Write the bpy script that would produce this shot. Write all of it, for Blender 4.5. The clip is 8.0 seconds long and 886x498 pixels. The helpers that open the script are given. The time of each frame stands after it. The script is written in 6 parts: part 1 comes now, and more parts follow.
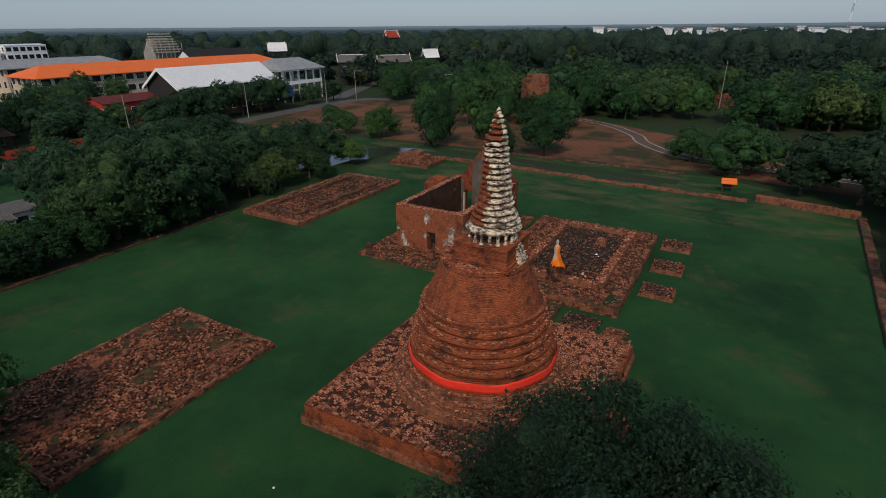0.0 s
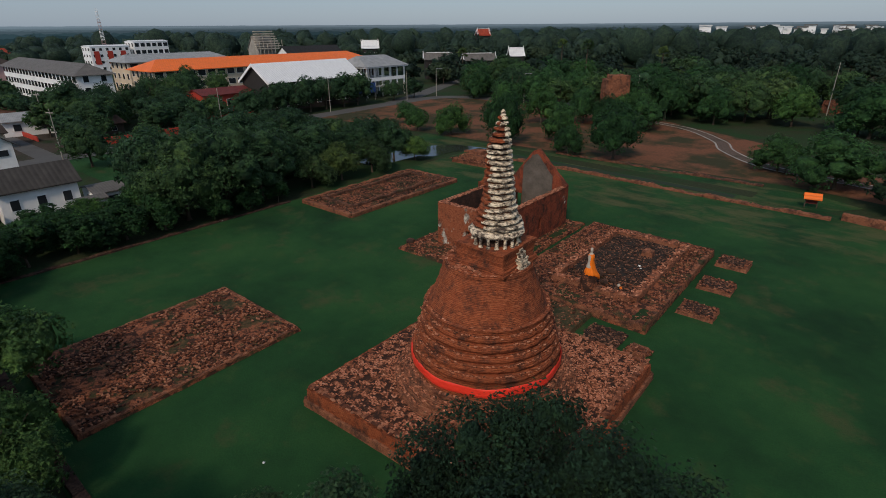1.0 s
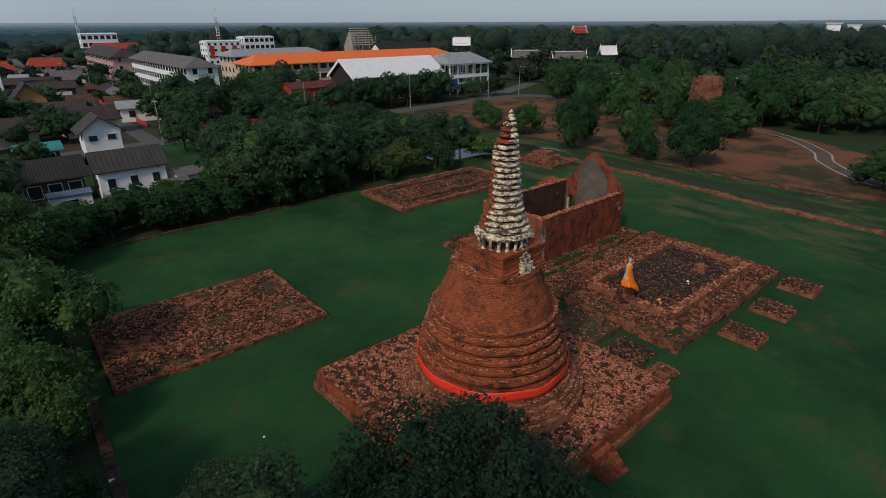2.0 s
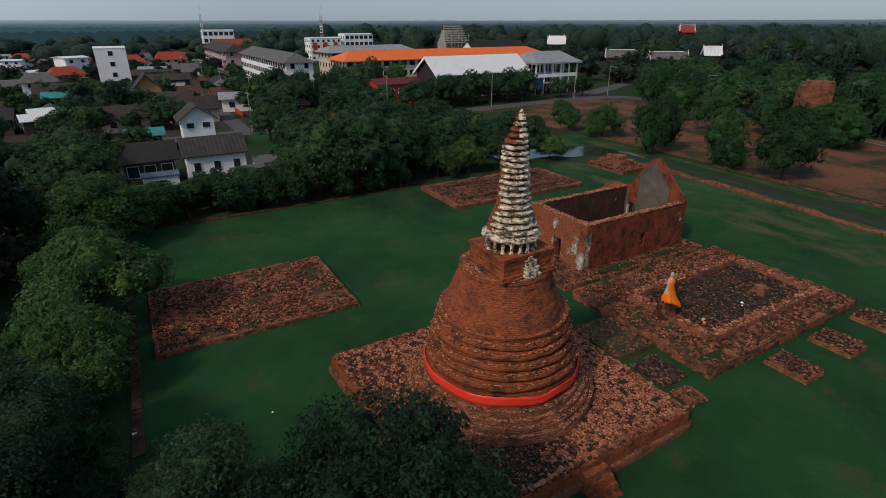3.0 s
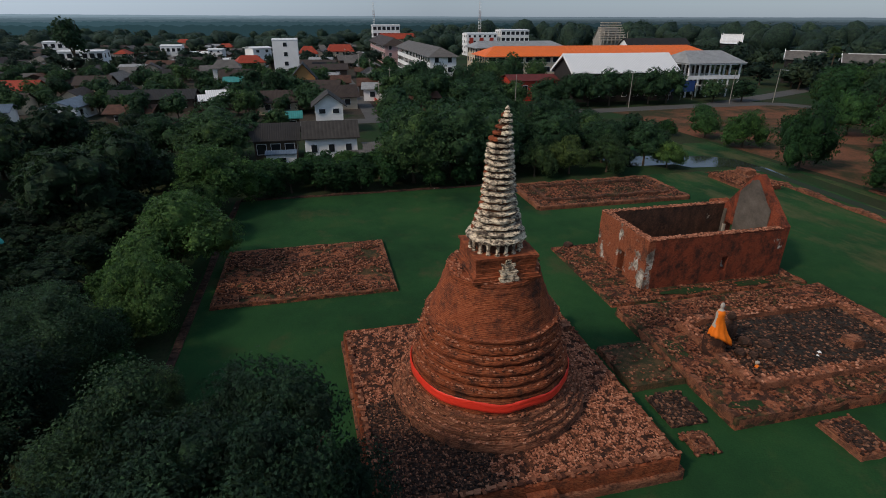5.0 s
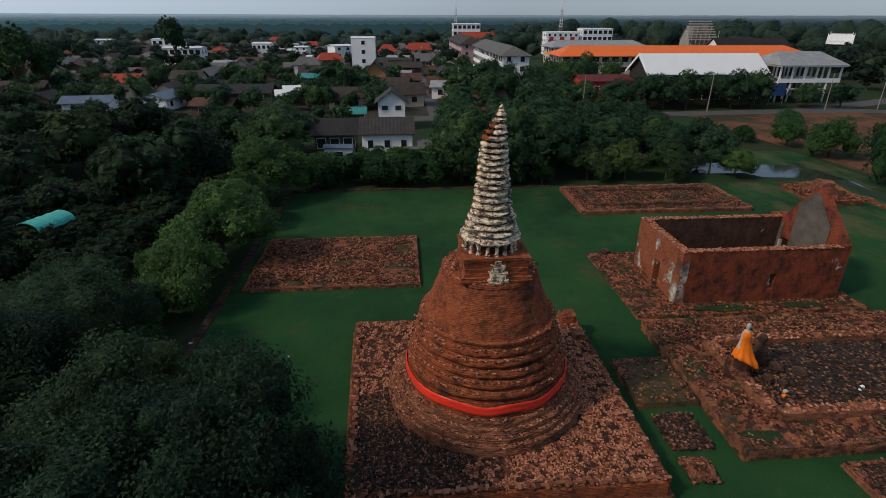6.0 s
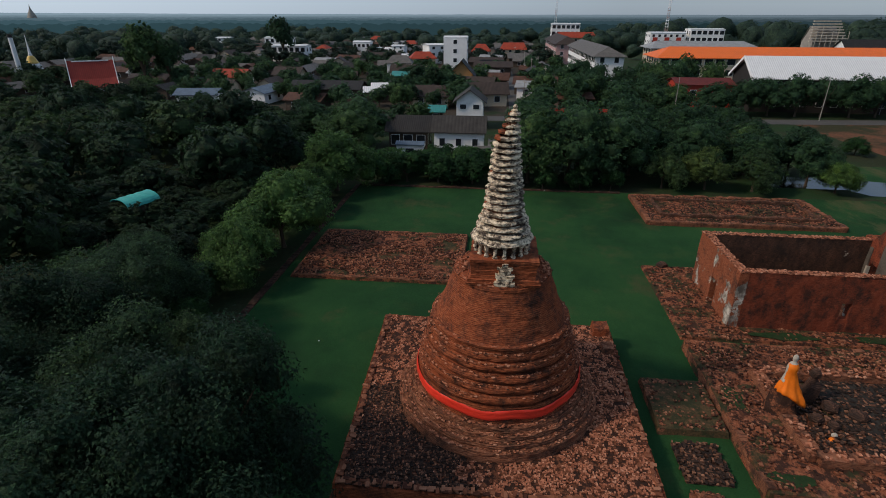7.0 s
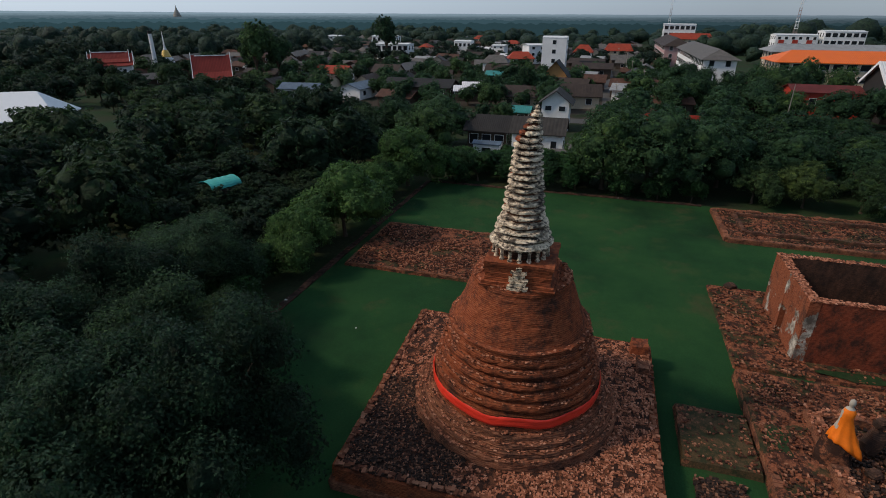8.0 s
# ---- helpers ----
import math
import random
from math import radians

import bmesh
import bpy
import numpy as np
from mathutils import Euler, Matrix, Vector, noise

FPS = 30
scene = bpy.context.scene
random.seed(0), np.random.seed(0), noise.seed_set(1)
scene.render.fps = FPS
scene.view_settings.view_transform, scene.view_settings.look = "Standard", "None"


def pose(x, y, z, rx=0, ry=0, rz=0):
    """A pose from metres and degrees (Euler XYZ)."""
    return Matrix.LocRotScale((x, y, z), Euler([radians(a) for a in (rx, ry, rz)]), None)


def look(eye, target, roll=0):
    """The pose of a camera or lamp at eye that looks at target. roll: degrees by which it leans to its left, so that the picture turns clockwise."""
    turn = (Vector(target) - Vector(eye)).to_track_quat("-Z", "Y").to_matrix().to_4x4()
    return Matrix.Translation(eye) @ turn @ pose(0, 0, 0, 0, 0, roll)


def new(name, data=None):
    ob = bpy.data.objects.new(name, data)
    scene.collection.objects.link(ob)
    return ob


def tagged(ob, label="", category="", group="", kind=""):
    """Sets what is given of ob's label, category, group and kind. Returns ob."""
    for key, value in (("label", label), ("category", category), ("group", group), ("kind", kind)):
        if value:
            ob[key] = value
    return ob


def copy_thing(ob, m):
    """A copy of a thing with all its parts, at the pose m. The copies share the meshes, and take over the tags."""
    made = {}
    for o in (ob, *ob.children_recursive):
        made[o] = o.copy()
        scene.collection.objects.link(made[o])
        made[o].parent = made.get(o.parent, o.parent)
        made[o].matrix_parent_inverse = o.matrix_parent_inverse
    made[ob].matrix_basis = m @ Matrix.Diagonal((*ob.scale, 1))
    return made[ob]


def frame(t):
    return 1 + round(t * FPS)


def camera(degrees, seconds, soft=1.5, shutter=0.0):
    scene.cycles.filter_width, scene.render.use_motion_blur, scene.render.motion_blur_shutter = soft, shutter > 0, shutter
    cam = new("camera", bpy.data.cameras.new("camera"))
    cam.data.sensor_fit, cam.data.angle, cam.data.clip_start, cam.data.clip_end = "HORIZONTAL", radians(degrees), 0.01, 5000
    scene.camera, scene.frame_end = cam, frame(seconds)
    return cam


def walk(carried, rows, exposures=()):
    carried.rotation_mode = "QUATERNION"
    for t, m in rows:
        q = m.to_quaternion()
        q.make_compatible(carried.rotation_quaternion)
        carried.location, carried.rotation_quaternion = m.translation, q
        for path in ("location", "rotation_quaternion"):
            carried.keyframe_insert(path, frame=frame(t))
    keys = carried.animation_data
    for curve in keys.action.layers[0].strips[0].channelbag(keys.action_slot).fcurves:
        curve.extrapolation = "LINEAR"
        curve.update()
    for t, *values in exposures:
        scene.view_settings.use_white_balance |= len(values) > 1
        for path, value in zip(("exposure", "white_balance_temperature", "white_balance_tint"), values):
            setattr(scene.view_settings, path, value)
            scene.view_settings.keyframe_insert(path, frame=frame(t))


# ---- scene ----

# ---- camera and walk ----
cam = camera(80.36, 8.0, soft=0.95)
PATH = [
    (0.0, 11.553, -25.349, 21.501, 29.859, -22.798, 0.402),
    (0.5, 13.469, -24.183, 21.545, 34.771, -22.856, 0.366),
    (1.0, 15.352, -22.817, 21.615, 39.671, -22.935, 0.323),
    (1.5, 17.008, -21.355, 21.657, 44.513, -23.060, 0.261),
    (3.0, 20.986, -16.206, 21.595, 59.909, -23.300, 0.050),
    (3.5, 21.973, -14.405, 21.549, 64.297, -23.403, -0.031),
    (4.0, 22.877, -12.445, 21.516, 68.481, -23.498, -0.099),
    (4.5, 23.582, -10.426, 21.477, 72.802, -23.581, -0.174),
    (6.0, 24.789, -4.296, 21.393, 85.600, -23.807, -0.147),
    (6.5, 24.830, -2.377, 21.357, 90.607, -23.824, -0.097),
    (7.0, 24.757, -0.409, 21.324, 95.931, -23.854, -0.121),
    (7.5, 24.445, 1.515, 21.257, 101.453, -23.849, -0.192),
    (8.0, 24.060, 3.192, 21.256, 106.826, -23.911, -0.285),
]
EXPOSURE = -0.43
walk(cam, [(t, pose(x, y, z, 90 + pitch, roll, yaw)) for t, x, y, z, yaw, pitch, roll in PATH], [(0.0, EXPOSURE), (8.0, EXPOSURE)])

# ---- world and sun ----
SUN_AZ, SUN_EL = 160.0, 42.0  # compass degrees from +y towards +x
world = bpy.data.worlds.new("sky")
scene.world = world
world.use_nodes = True
wn = world.node_tree.nodes
sky = wn.new("ShaderNodeTexSky")
sky.sky_type = "NISHITA"
sky.sun_disc = False
sky.sun_elevation, sky.sun_rotation = radians(SUN_EL), radians(SUN_AZ)
sky.altitude, sky.air_density, sky.dust_density, sky.ozone_density = 0, 1.0, 0.7, 2.5
wn["Background"].inputs["Strength"].default_value = 0.148
veil = wn.new("ShaderNodeMix")  # thin high cloud over the clear sky
veil.data_type = "RGBA"
veil.inputs[0].default_value = 0.72
around = wn.new("ShaderNodeTexCoord")
towards_sun = wn.new("ShaderNodeVectorMath")
towards_sun.operation = "DOT_PRODUCT"
towards_sun.inputs[1].default_value = (-0.25, -0.96, 0.1)
cloud = wn.new("ShaderNodeValToRGB")
cloud.color_ramp.elements[0].position, cloud.color_ramp.elements[0].color = 0.05, (2.1, 2.8, 3.85, 1)
cloud.color_ramp.elements[1].position, cloud.color_ramp.elements[1].color = 0.95, (5.2, 6.5, 8.2, 1)
world.node_tree.links.new(around.outputs["Generated"], towards_sun.inputs[0])
world.node_tree.links.new(towards_sun.outputs["Value"], cloud.inputs["Fac"])
world.node_tree.links.new(cloud.outputs["Color"], veil.inputs[7])
world.node_tree.links.new(sky.outputs["Color"], veil.inputs[6])
world.node_tree.links.new(veil.outputs[2], wn["Background"].inputs["Color"])
sun_data = bpy.data.lights.new("sun", "SUN")
sun_data.energy, sun_data.angle, sun_data.color = 2.6, radians(7), (1.0, 0.84, 0.68)
sun = new("sun", sun_data)
_a, _e = radians(SUN_AZ), radians(SUN_EL)
sun.matrix_world = look((0, 0, 0), (-math.sin(_a) * math.cos(_e), -math.cos(_a) * math.cos(_e), -math.sin(_e)))
sun.location = (0, 0, 200)


# ---- materials ----
def nodes_of(name, rough=0.9, spec=0.3):
    m = bpy.data.materials.new(name)
    m.use_nodes = True
    nt = m.node_tree
    b = nt.nodes["Principled BSDF"]
    b.inputs["Roughness"].default_value = rough
    b.inputs["Specular IOR Level"].default_value = spec
    return m, nt, b


def coords(nt, scale=(1, 1, 1), space="Object"):
    tc = nt.nodes.new("ShaderNodeTexCoord")
    mp = nt.nodes.new("ShaderNodeMapping")
    mp.inputs["Scale"].default_value = scale
    nt.links.new(tc.outputs[space], mp.inputs["Vector"])
    return mp.outputs["Vector"]


def noise_of(nt, vec, scale, detail=4.0, rough=0.6):
    n = nt.nodes.new("ShaderNodeTexNoise")
    n.inputs["Scale"].default_value = scale
    n.inputs["Detail"].default_value = detail
    n.inputs["Roughness"].default_value = rough
    nt.links.new(vec, n.inputs["Vector"])
    return n.outputs["Fac"]


def ramp_of(nt, fac, stops):
    r = nt.nodes.new("ShaderNodeValToRGB")
    els = r.color_ramp.elements
    while len(els) < len(stops):
        els.new(0.5)
    for e, (p, c) in zip(els, stops):
        e.position, e.color = p, (*c, 1) if len(c) == 3 else c
    nt.links.new(fac, r.inputs["Fac"])
    return r.outputs["Color"]


def mix_of(nt, fac, a, b, mode="MIX"):
    x = nt.nodes.new("ShaderNodeMix")
    x.data_type, x.blend_type = "RGBA", mode
    for sock, val in ((x.inputs[0], fac), (x.inputs[6], a), (x.inputs[7], b)):
        if isinstance(val, (int, float)):
            sock.default_value = val
        elif isinstance(val, tuple):
            sock.default_value = (*val, 1)
        else:
            nt.links.new(val, sock)
    return x.outputs[2]


def bump_of(nt, b, height, strength=0.5, distance=0.05):
    n = nt.nodes.new("ShaderNodeBump")
    n.inputs["Strength"].default_value, n.inputs["Distance"].default_value = strength, distance
    nt.links.new(height, n.inputs["Height"])
    nt.links.new(n.outputs["Normal"], b.inputs["Normal"])


def plain(name, col, rough=0.8, vary=0.25, scale=1.5, metal=0.0, bump=0.2, stretch=(1, 1, 1)):
    """A painted or weathered surface: two scales of variation and fine relief."""
    m, nt, b = nodes_of(name, rough)
    b.inputs["Metallic"].default_value = metal
    v = coords(nt, stretch)
    big, fine = noise_of(nt, v, scale * 0.3, 3), noise_of(nt, v, scale * 4, 5)
    dark = tuple(c * (1 - vary) for c in col)
    light = tuple(min(1, c * (1 + vary * 0.6)) for c in col)
    c1 = ramp_of(nt, big, [(0.3, dark), (0.7, light)])
    c2 = mix_of(nt, 0.35, c1, ramp_of(nt, fine, [(0.3, dark), (0.75, light)]))
    nt.links.new(c2, b.inputs["Base Color"])
    if bump:
        bump_of(nt, b, fine, bump, 0.03)
    return m


def brick_mat(name, red=(0.36, 0.125, 0.06), mould=0.5, course=0.085, pale=(0.48, 0.24, 0.13), moss=False, plaster=0.0):
    """Old laid brick: thin courses, patchy reds, black mould in its own patches."""
    m, nt, b = nodes_of(name, 0.92, 0.15)
    v = coords(nt)
    flat = coords(nt, (1, 1, 4.5))
    units = noise_of(nt, flat, 4.5, 5, 0.75)
    patches = noise_of(nt, v, 0.55, 4, 0.65)
    stain = noise_of(nt, coords(nt, (1.0, 1.0, 0.75)), 1.0, 6, 0.75)
    deep = tuple(c * 0.22 for c in red)
    col = ramp_of(nt, units, [(0.33, deep), (0.48, red), (0.7, pale)])
    col = mix_of(nt, ramp_of(nt, patches, [(0.4, (0, 0, 0)), (0.7, (0.7, 0.7, 0.7))]), col, red)
    col = mix_of(nt, ramp_of(nt, stain, [(0.62 - 0.22 * mould, (0, 0, 0)), (0.78 - 0.18 * mould, (0.85, 0.85, 0.85))]), col, (0.03, 0.022, 0.018))
    wave = nt.nodes.new("ShaderNodeTexWave")
    wave.bands_direction = "Z"
    wave.inputs["Scale"].default_value = 0.314 / course
    wave.inputs["Distortion"].default_value = 1.2
    nt.links.new(v, wave.inputs["Vector"])
    joint = ramp_of(nt, wave.outputs["Fac"], [(0.0, (0.3, 0.28, 0.27)), (0.3, (1, 1, 1))])
    col = mix_of(nt, 0.7, col, joint, "MULTIPLY")
    if plaster:
        skin = noise_of(nt, coords(nt, (1, 1, 0.8)), 0.55, 6, 0.62)
        tone = ramp_of(nt, noise_of(nt, v, 1.1, 5, 0.7), [(0.38, (0.1, 0.085, 0.07)), (0.5, (0.26, 0.23, 0.19)), (0.62, (0.62, 0.57, 0.48))])
        col = mix_of(nt, ramp_of(nt, skin, [(plaster, (0, 0, 0)), (plaster + 0.025, (0.95, 0.95, 0.95))]), col, tone)
    if moss:
        col = mix_of(nt, ramp_of(nt, noise_of(nt, v, 0.28, 5, 0.65), [(0.54, (0, 0, 0)), (0.64, (0.9, 0.9, 0.9))]), col, (0.035, 0.05, 0.025))
    nt.links.new(col, b.inputs["Base Color"])
    hgt = mix_of(nt, 0.65, joint, units)
    bump_of(nt, b, hgt, 0.6, 0.05)
    return m


def speckle_mat(name, pale, dark, amount=0.5, moss=0.0):
    """Crumbled brick floor: pale chips, dark mould in fine clusters, some grass."""
    m, nt, b = nodes_of(name, 0.95, 0.1)
    v = coords(nt)
    chips = noise_of(nt, v, 7.0, 5, 0.8)
    clumps = noise_of(nt, v, 1.6, 6, 0.75)
    broad = noise_of(nt, v, 0.35, 4, 0.6)
    col = ramp_of(nt, chips, [(0.36, tuple(c * 0.4 for c in pale)), (0.5, pale), (0.68, tuple(min(1, c * 1.45) for c in pale))])
    col = mix_of(nt, ramp_of(nt, clumps, [(0.62 - 0.2 * amount, (0, 0, 0)), (0.7 - 0.2 * amount, (0.92, 0.92, 0.92))]), col, dark)
    col = mix_of(nt, ramp_of(nt, broad, [(0.58, (0, 0, 0)), (0.72, (0.75, 0.75, 0.75))]), col, tuple(c * 0.8 for c in dark))
    if moss:
        col = mix_of(nt, ramp_of(nt, noise_of(nt, v, 0.5, 6, 0.7), [(0.62 - 0.14 * moss, (0, 0, 0)), (0.68 - 0.14 * moss, (0.75, 0.75, 0.75))]), col, (0.03, 0.042, 0.019))
    nt.links.new(col, b.inputs["Base Color"])
    bump_of(nt, b, chips, 0.8, 0.05)
    return m


def loose_mat(name, stops, island=True):
    """Single bricks, each with its own shade."""
    m, nt, b = nodes_of(name, 0.93, 0.15)
    if island:
        g = nt.nodes.new("ShaderNodeNewGeometry")
        r = g.outputs["Random Per Island"]
    else:
        r = nt.nodes.new("ShaderNodeObjectInfo").outputs["Random"]
    col = ramp_of(nt, r, stops)
    fine = noise_of(nt, coords(nt), 9, 4)
    col = mix_of(nt, 0.55, col, ramp_of(nt, fine, [(0.3, (0.4, 0.36, 0.34)), (0.65, (1, 1, 1))]), "MULTIPLY")
    nt.links.new(col, b.inputs["Base Color"])
    bump_of(nt, b, fine, 0.5, 0.02)
    return m


def stucco_mat(name):
    m, nt, b = nodes_of(name, 0.85, 0.2)
    v = coords(nt)
    fine = noise_of(nt, coords(nt, (1, 1, 2.4)), 3.4, 7, 0.75)
    big = noise_of(nt, coords(nt, (1.4, 1.4, 0.8)), 1.3, 5, 0.7)
    col = ramp_of(nt, fine, [(0.42, (0.035, 0.027, 0.022)), (0.48, (0.5, 0.385, 0.27)), (0.59, (0.92, 0.77, 0.55))])
    col = mix_of(nt, ramp_of(nt, big, [(0.51, (0, 0, 0)), (0.6, (0.85, 0.85, 0.85))]), col, (0.06, 0.042, 0.033))
    nt.links.new(col, b.inputs["Base Color"])
    bump_of(nt, b, fine, 0.7, 0.05)
    return m


def leaf_mat(name, dark, light):
    m, nt, b = nodes_of(name, 0.65, 0.25)
    g = nt.nodes.new("ShaderNodeNewGeometry")
    o = nt.nodes.new("ShaderNodeObjectInfo")
    col = ramp_of(nt, g.outputs["Random Per Island"], [(0.0, tuple(0.75 * a + 0.25 * c for a, c in zip(dark, light))), (0.6, tuple((a + c) / 2 for a, c in zip(dark, light))), (1.0, tuple(0.15 * a + 0.85 * c for a, c in zip(dark, light)))])
    tint = ramp_of(nt, o.outputs["Random"], [(0.0, (0.5, 0.6, 0.55)), (0.5, (0.92, 0.98, 0.9)), (0.85, (1.2, 1.12, 0.85)), (1.0, (1.6, 1.4, 1.0))])
    col = mix_of(nt, 1.0, col, tint, "MULTIPLY")
    v = coords(nt)
    spray = noise_of(nt, v, 2.2, 6, 0.75)
    col = mix_of(nt, 0.85, col, ramp_of(nt, spray, [(0.36, (0.42, 0.46, 0.44)), (0.6, (1.15, 1.15, 1.1))]), "MULTIPLY")
    bump_of(nt, b, spray, 1.0, 0.5)
    tuft = noise_of(nt, v, 0.75, 3, 0.6)
    col = mix_of(nt, 0.8, col, ramp_of(nt, tuft, [(0.36, (0.5, 0.55, 0.52)), (0.52, (0.95, 0.97, 0.92)), (0.66, (1.5, 1.42, 1.1))]), "MULTIPLY")
    patch = noise_of(nt, v, 0.11, 3)
    col = mix_of(nt, 0.8, col, ramp_of(nt, patch, [(0.3, (0.5, 0.6, 0.55)), (0.5, (0.9, 0.95, 0.9)), (0.72, (1.35, 1.25, 0.95))]), "MULTIPLY")
    nt.links.new(col, b.inputs["Base Color"])
    thin = nt.nodes.new("ShaderNodeBsdfTranslucent")
    nt.links.new(col, thin.inputs["Color"])
    thick_and_thin = nt.nodes.new("ShaderNodeMixShader")
    thick_and_thin.inputs[0].default_value = 0.3
    nt.links.new(b.outputs[0], thick_and_thin.inputs[1])
    nt.links.new(thin.outputs[0], thick_and_thin.inputs[2])
    nt.links.new(thick_and_thin.outputs[0], nt.nodes["Material Output"].inputs["Surface"])
    return m


def lawn_mat():
    m, nt, b = nodes_of("mown_grass", 0.95, 0.1)
    v = coords(nt)
    big, mid, fine = noise_of(nt, v, 0.07, 5, 0.65), noise_of(nt, v, 0.35, 5), noise_of(nt, v, 9.0, 5)
    col = ramp_of(nt, big, [(0.34, (0.011, 0.036, 0.014)), (0.5, (0.018, 0.062, 0.02)), (0.68, (0.029, 0.083, 0.025))])
    col = mix_of(nt, ramp_of(nt, mid, [(0.56, (0, 0, 0)), (0.76, (0.65, 0.65, 0.65))]), col, (0.045, 0.075, 0.024))
    bare = noise_of(nt, v, 0.13, 6, 0.7)
    col = mix_of(nt, ramp_of(nt, bare, [(0.55, (0, 0, 0)), (0.7, (0.7, 0.7, 0.7))]), col, (0.075, 0.066, 0.03))
    place = nt.nodes.new("ShaderNodeSeparateXYZ")
    nt.links.new(v, place.inputs[0])
    north = nt.nodes.new("ShaderNodeMapRange")
    north.inputs["From Min"].default_value, north.inputs["From Max"].default_value = 31.0, 42.0
    nt.links.new(place.outputs["Y"], north.inputs["Value"])
    trodden = nt.nodes.new("ShaderNodeMath")
    trodden.operation = "MULTIPLY"
    nt.links.new(north.outputs["Result"], trodden.inputs[0])
    nt.links.new(noise_of(nt, coords(nt, (0.6, 1.3, 1)), 0.22, 6, 0.7), trodden.inputs[1])
    col = mix_of(nt, ramp_of(nt, trodden.outputs[0], [(0.46, (0, 0, 0)), (0.62, (0.7, 0.7, 0.7))]), col, (0.1, 0.092, 0.042))
    col = mix_of(nt, 0.4, col, ramp_of(nt, fine, [(0.3, (0.45, 0.5, 0.45)), (0.7, (1.1, 1.1, 1.0))]), "MULTIPLY")
    nt.links.new(col, b.inputs["Base Color"])
    bump_of(nt, b, fine, 0.6, 0.06)
    return m


def soil_mat(name, a, c, patch=0.5, over=(0.03, 0.05, 0.02)):
    m, nt, b = nodes_of(name, 0.97, 0.1)
    v = coords(nt)
    big, fine = noise_of(nt, v, 0.09, 5, 0.65), noise_of(nt, v, 2.5, 6, 0.7)
    col = ramp_of(nt, fine, [(0.3, a), (0.7, c)])
    col = mix_of(nt, ramp_of(nt, big, [(patch, (0, 0, 0)), (patch + 0.14, (1, 1, 1))]), col, over)
    nt.links.new(col, b.inputs["Base Color"])
    bump_of(nt, b, fine, 0.5, 0.08)
    return m


def tile_mat(name, col, pitch=0.35, rough=0.7, worn=0.55):
    """Roofing in ribs down the slope."""
    m, nt, b = nodes_of(name, rough, 0.3)
    v = coords(nt)
    w = nt.nodes.new("ShaderNodeTexWave")
    w.bands_direction = "Y"
    w.inputs["Scale"].default_value = 0.314 / pitch
    nt.links.new(v, w.inputs["Vector"])
    n = noise_of(nt, v, 0.6, 5, 0.7)
    base = ramp_of(nt, n, [(0.3, tuple(x * worn for x in col)), (0.7, col)])
    nt.links.new(mix_of(nt, 0.5, base, ramp_of(nt, w.outputs["Fac"], [(0, (0.55, 0.55, 0.55)), (0.4, (1, 1, 1))]), "MULTIPLY"), b.inputs["Base Color"])
    bump_of(nt, b, w.outputs["Fac"], 0.5, 0.05)
    return m


BRICK = brick_mat("old_brick", red=(0.28, 0.07, 0.028), mould=0.68, pale=(0.43, 0.15, 0.064))
BRICK_HALL = brick_mat("stained_brick", red=(0.26, 0.058, 0.027), mould=0.8, pale=(0.32, 0.105, 0.055), plaster=0.66)
BRICK_FRONT = brick_mat("half_plastered_brick", red=(0.3, 0.085, 0.038), mould=0.55, pale=(0.38, 0.15, 0.08), plaster=0.52)
# Sooty brick for blackened ruins; also serves as painted shade between spire rings.
BRICK_SOOT_SHADE = brick_mat("blackened_brick", red=(0.09, 0.045, 0.03), mould=0.95, pale=(0.2, 0.1, 0.06), plaster=0.66)
BRICK_DARK = brick_mat("mouldy_brick", red=(0.26, 0.095, 0.05), mould=0.75, pale=(0.36, 0.18, 0.10))
BRICK_FLOOR = brick_mat("worn_brick_floor", red=(0.17, 0.07, 0.04), mould=0.95, pale=(0.3, 0.15, 0.09), moss=True)
SPECKLE = speckle_mat("speckled_brick_floor", (0.2, 0.074, 0.038), (0.03, 0.018, 0.014), 1.0)
SPECKLE_GRASS = speckle_mat("grassy_brick_floor", (0.26, 0.1, 0.055), (0.035, 0.022, 0.015), 0.7, 1.6)
SPECKLE_MOSS = speckle_mat("mossy_brick_floor", (0.27, 0.092, 0.046), (0.035, 0.02, 0.015), 0.8, 0.9)
LOOSE = loose_mat("loose_brick", [(0.0, (0.05, 0.024, 0.016)), (0.25, (0.19, 0.068, 0.034)), (0.55, (0.41, 0.148, 0.08)), (0.85, (0.56, 0.225, 0.125)), (1.0, (0.64, 0.32, 0.2))])
LOOSE_RED = loose_mat("dull_red_brick", [(0.0, (0.03, 0.018, 0.014)), (0.35, (0.1, 0.04, 0.024)), (0.72, (0.28, 0.098, 0.05)), (1.0, (0.46, 0.21, 0.12))])
LOOSE_DARK = loose_mat("dark_loose_brick", [(0.0, (0.018, 0.014, 0.012)), (0.55, (0.055, 0.034, 0.025)), (0.82, (0.15, 0.068, 0.04)), (1.0, (0.36, 0.17, 0.1))])
SINGLE = loose_mat("single_brick", [(0.0, (0.07, 0.027, 0.018)), (0.5, (0.26, 0.095, 0.05)), (1.0, (0.42, 0.19, 0.11))], island=False)
STUCCO = stucco_mat("weathered_stucco")
PLASTER = plain("grey_plaster", (0.12, 0.098, 0.078), 0.9, 0.6, 3.0, bump=0.6)
CLOTH = plain("vermilion_cloth", (1.0, 0.055, 0.03), 0.3, 0.3, 1.2, bump=0.5, stretch=(1, 1, 3))
ROBE = plain("orange_robe_cloth", (1.0, 0.2, 0.008), 0.7, 0.25, 3.0)
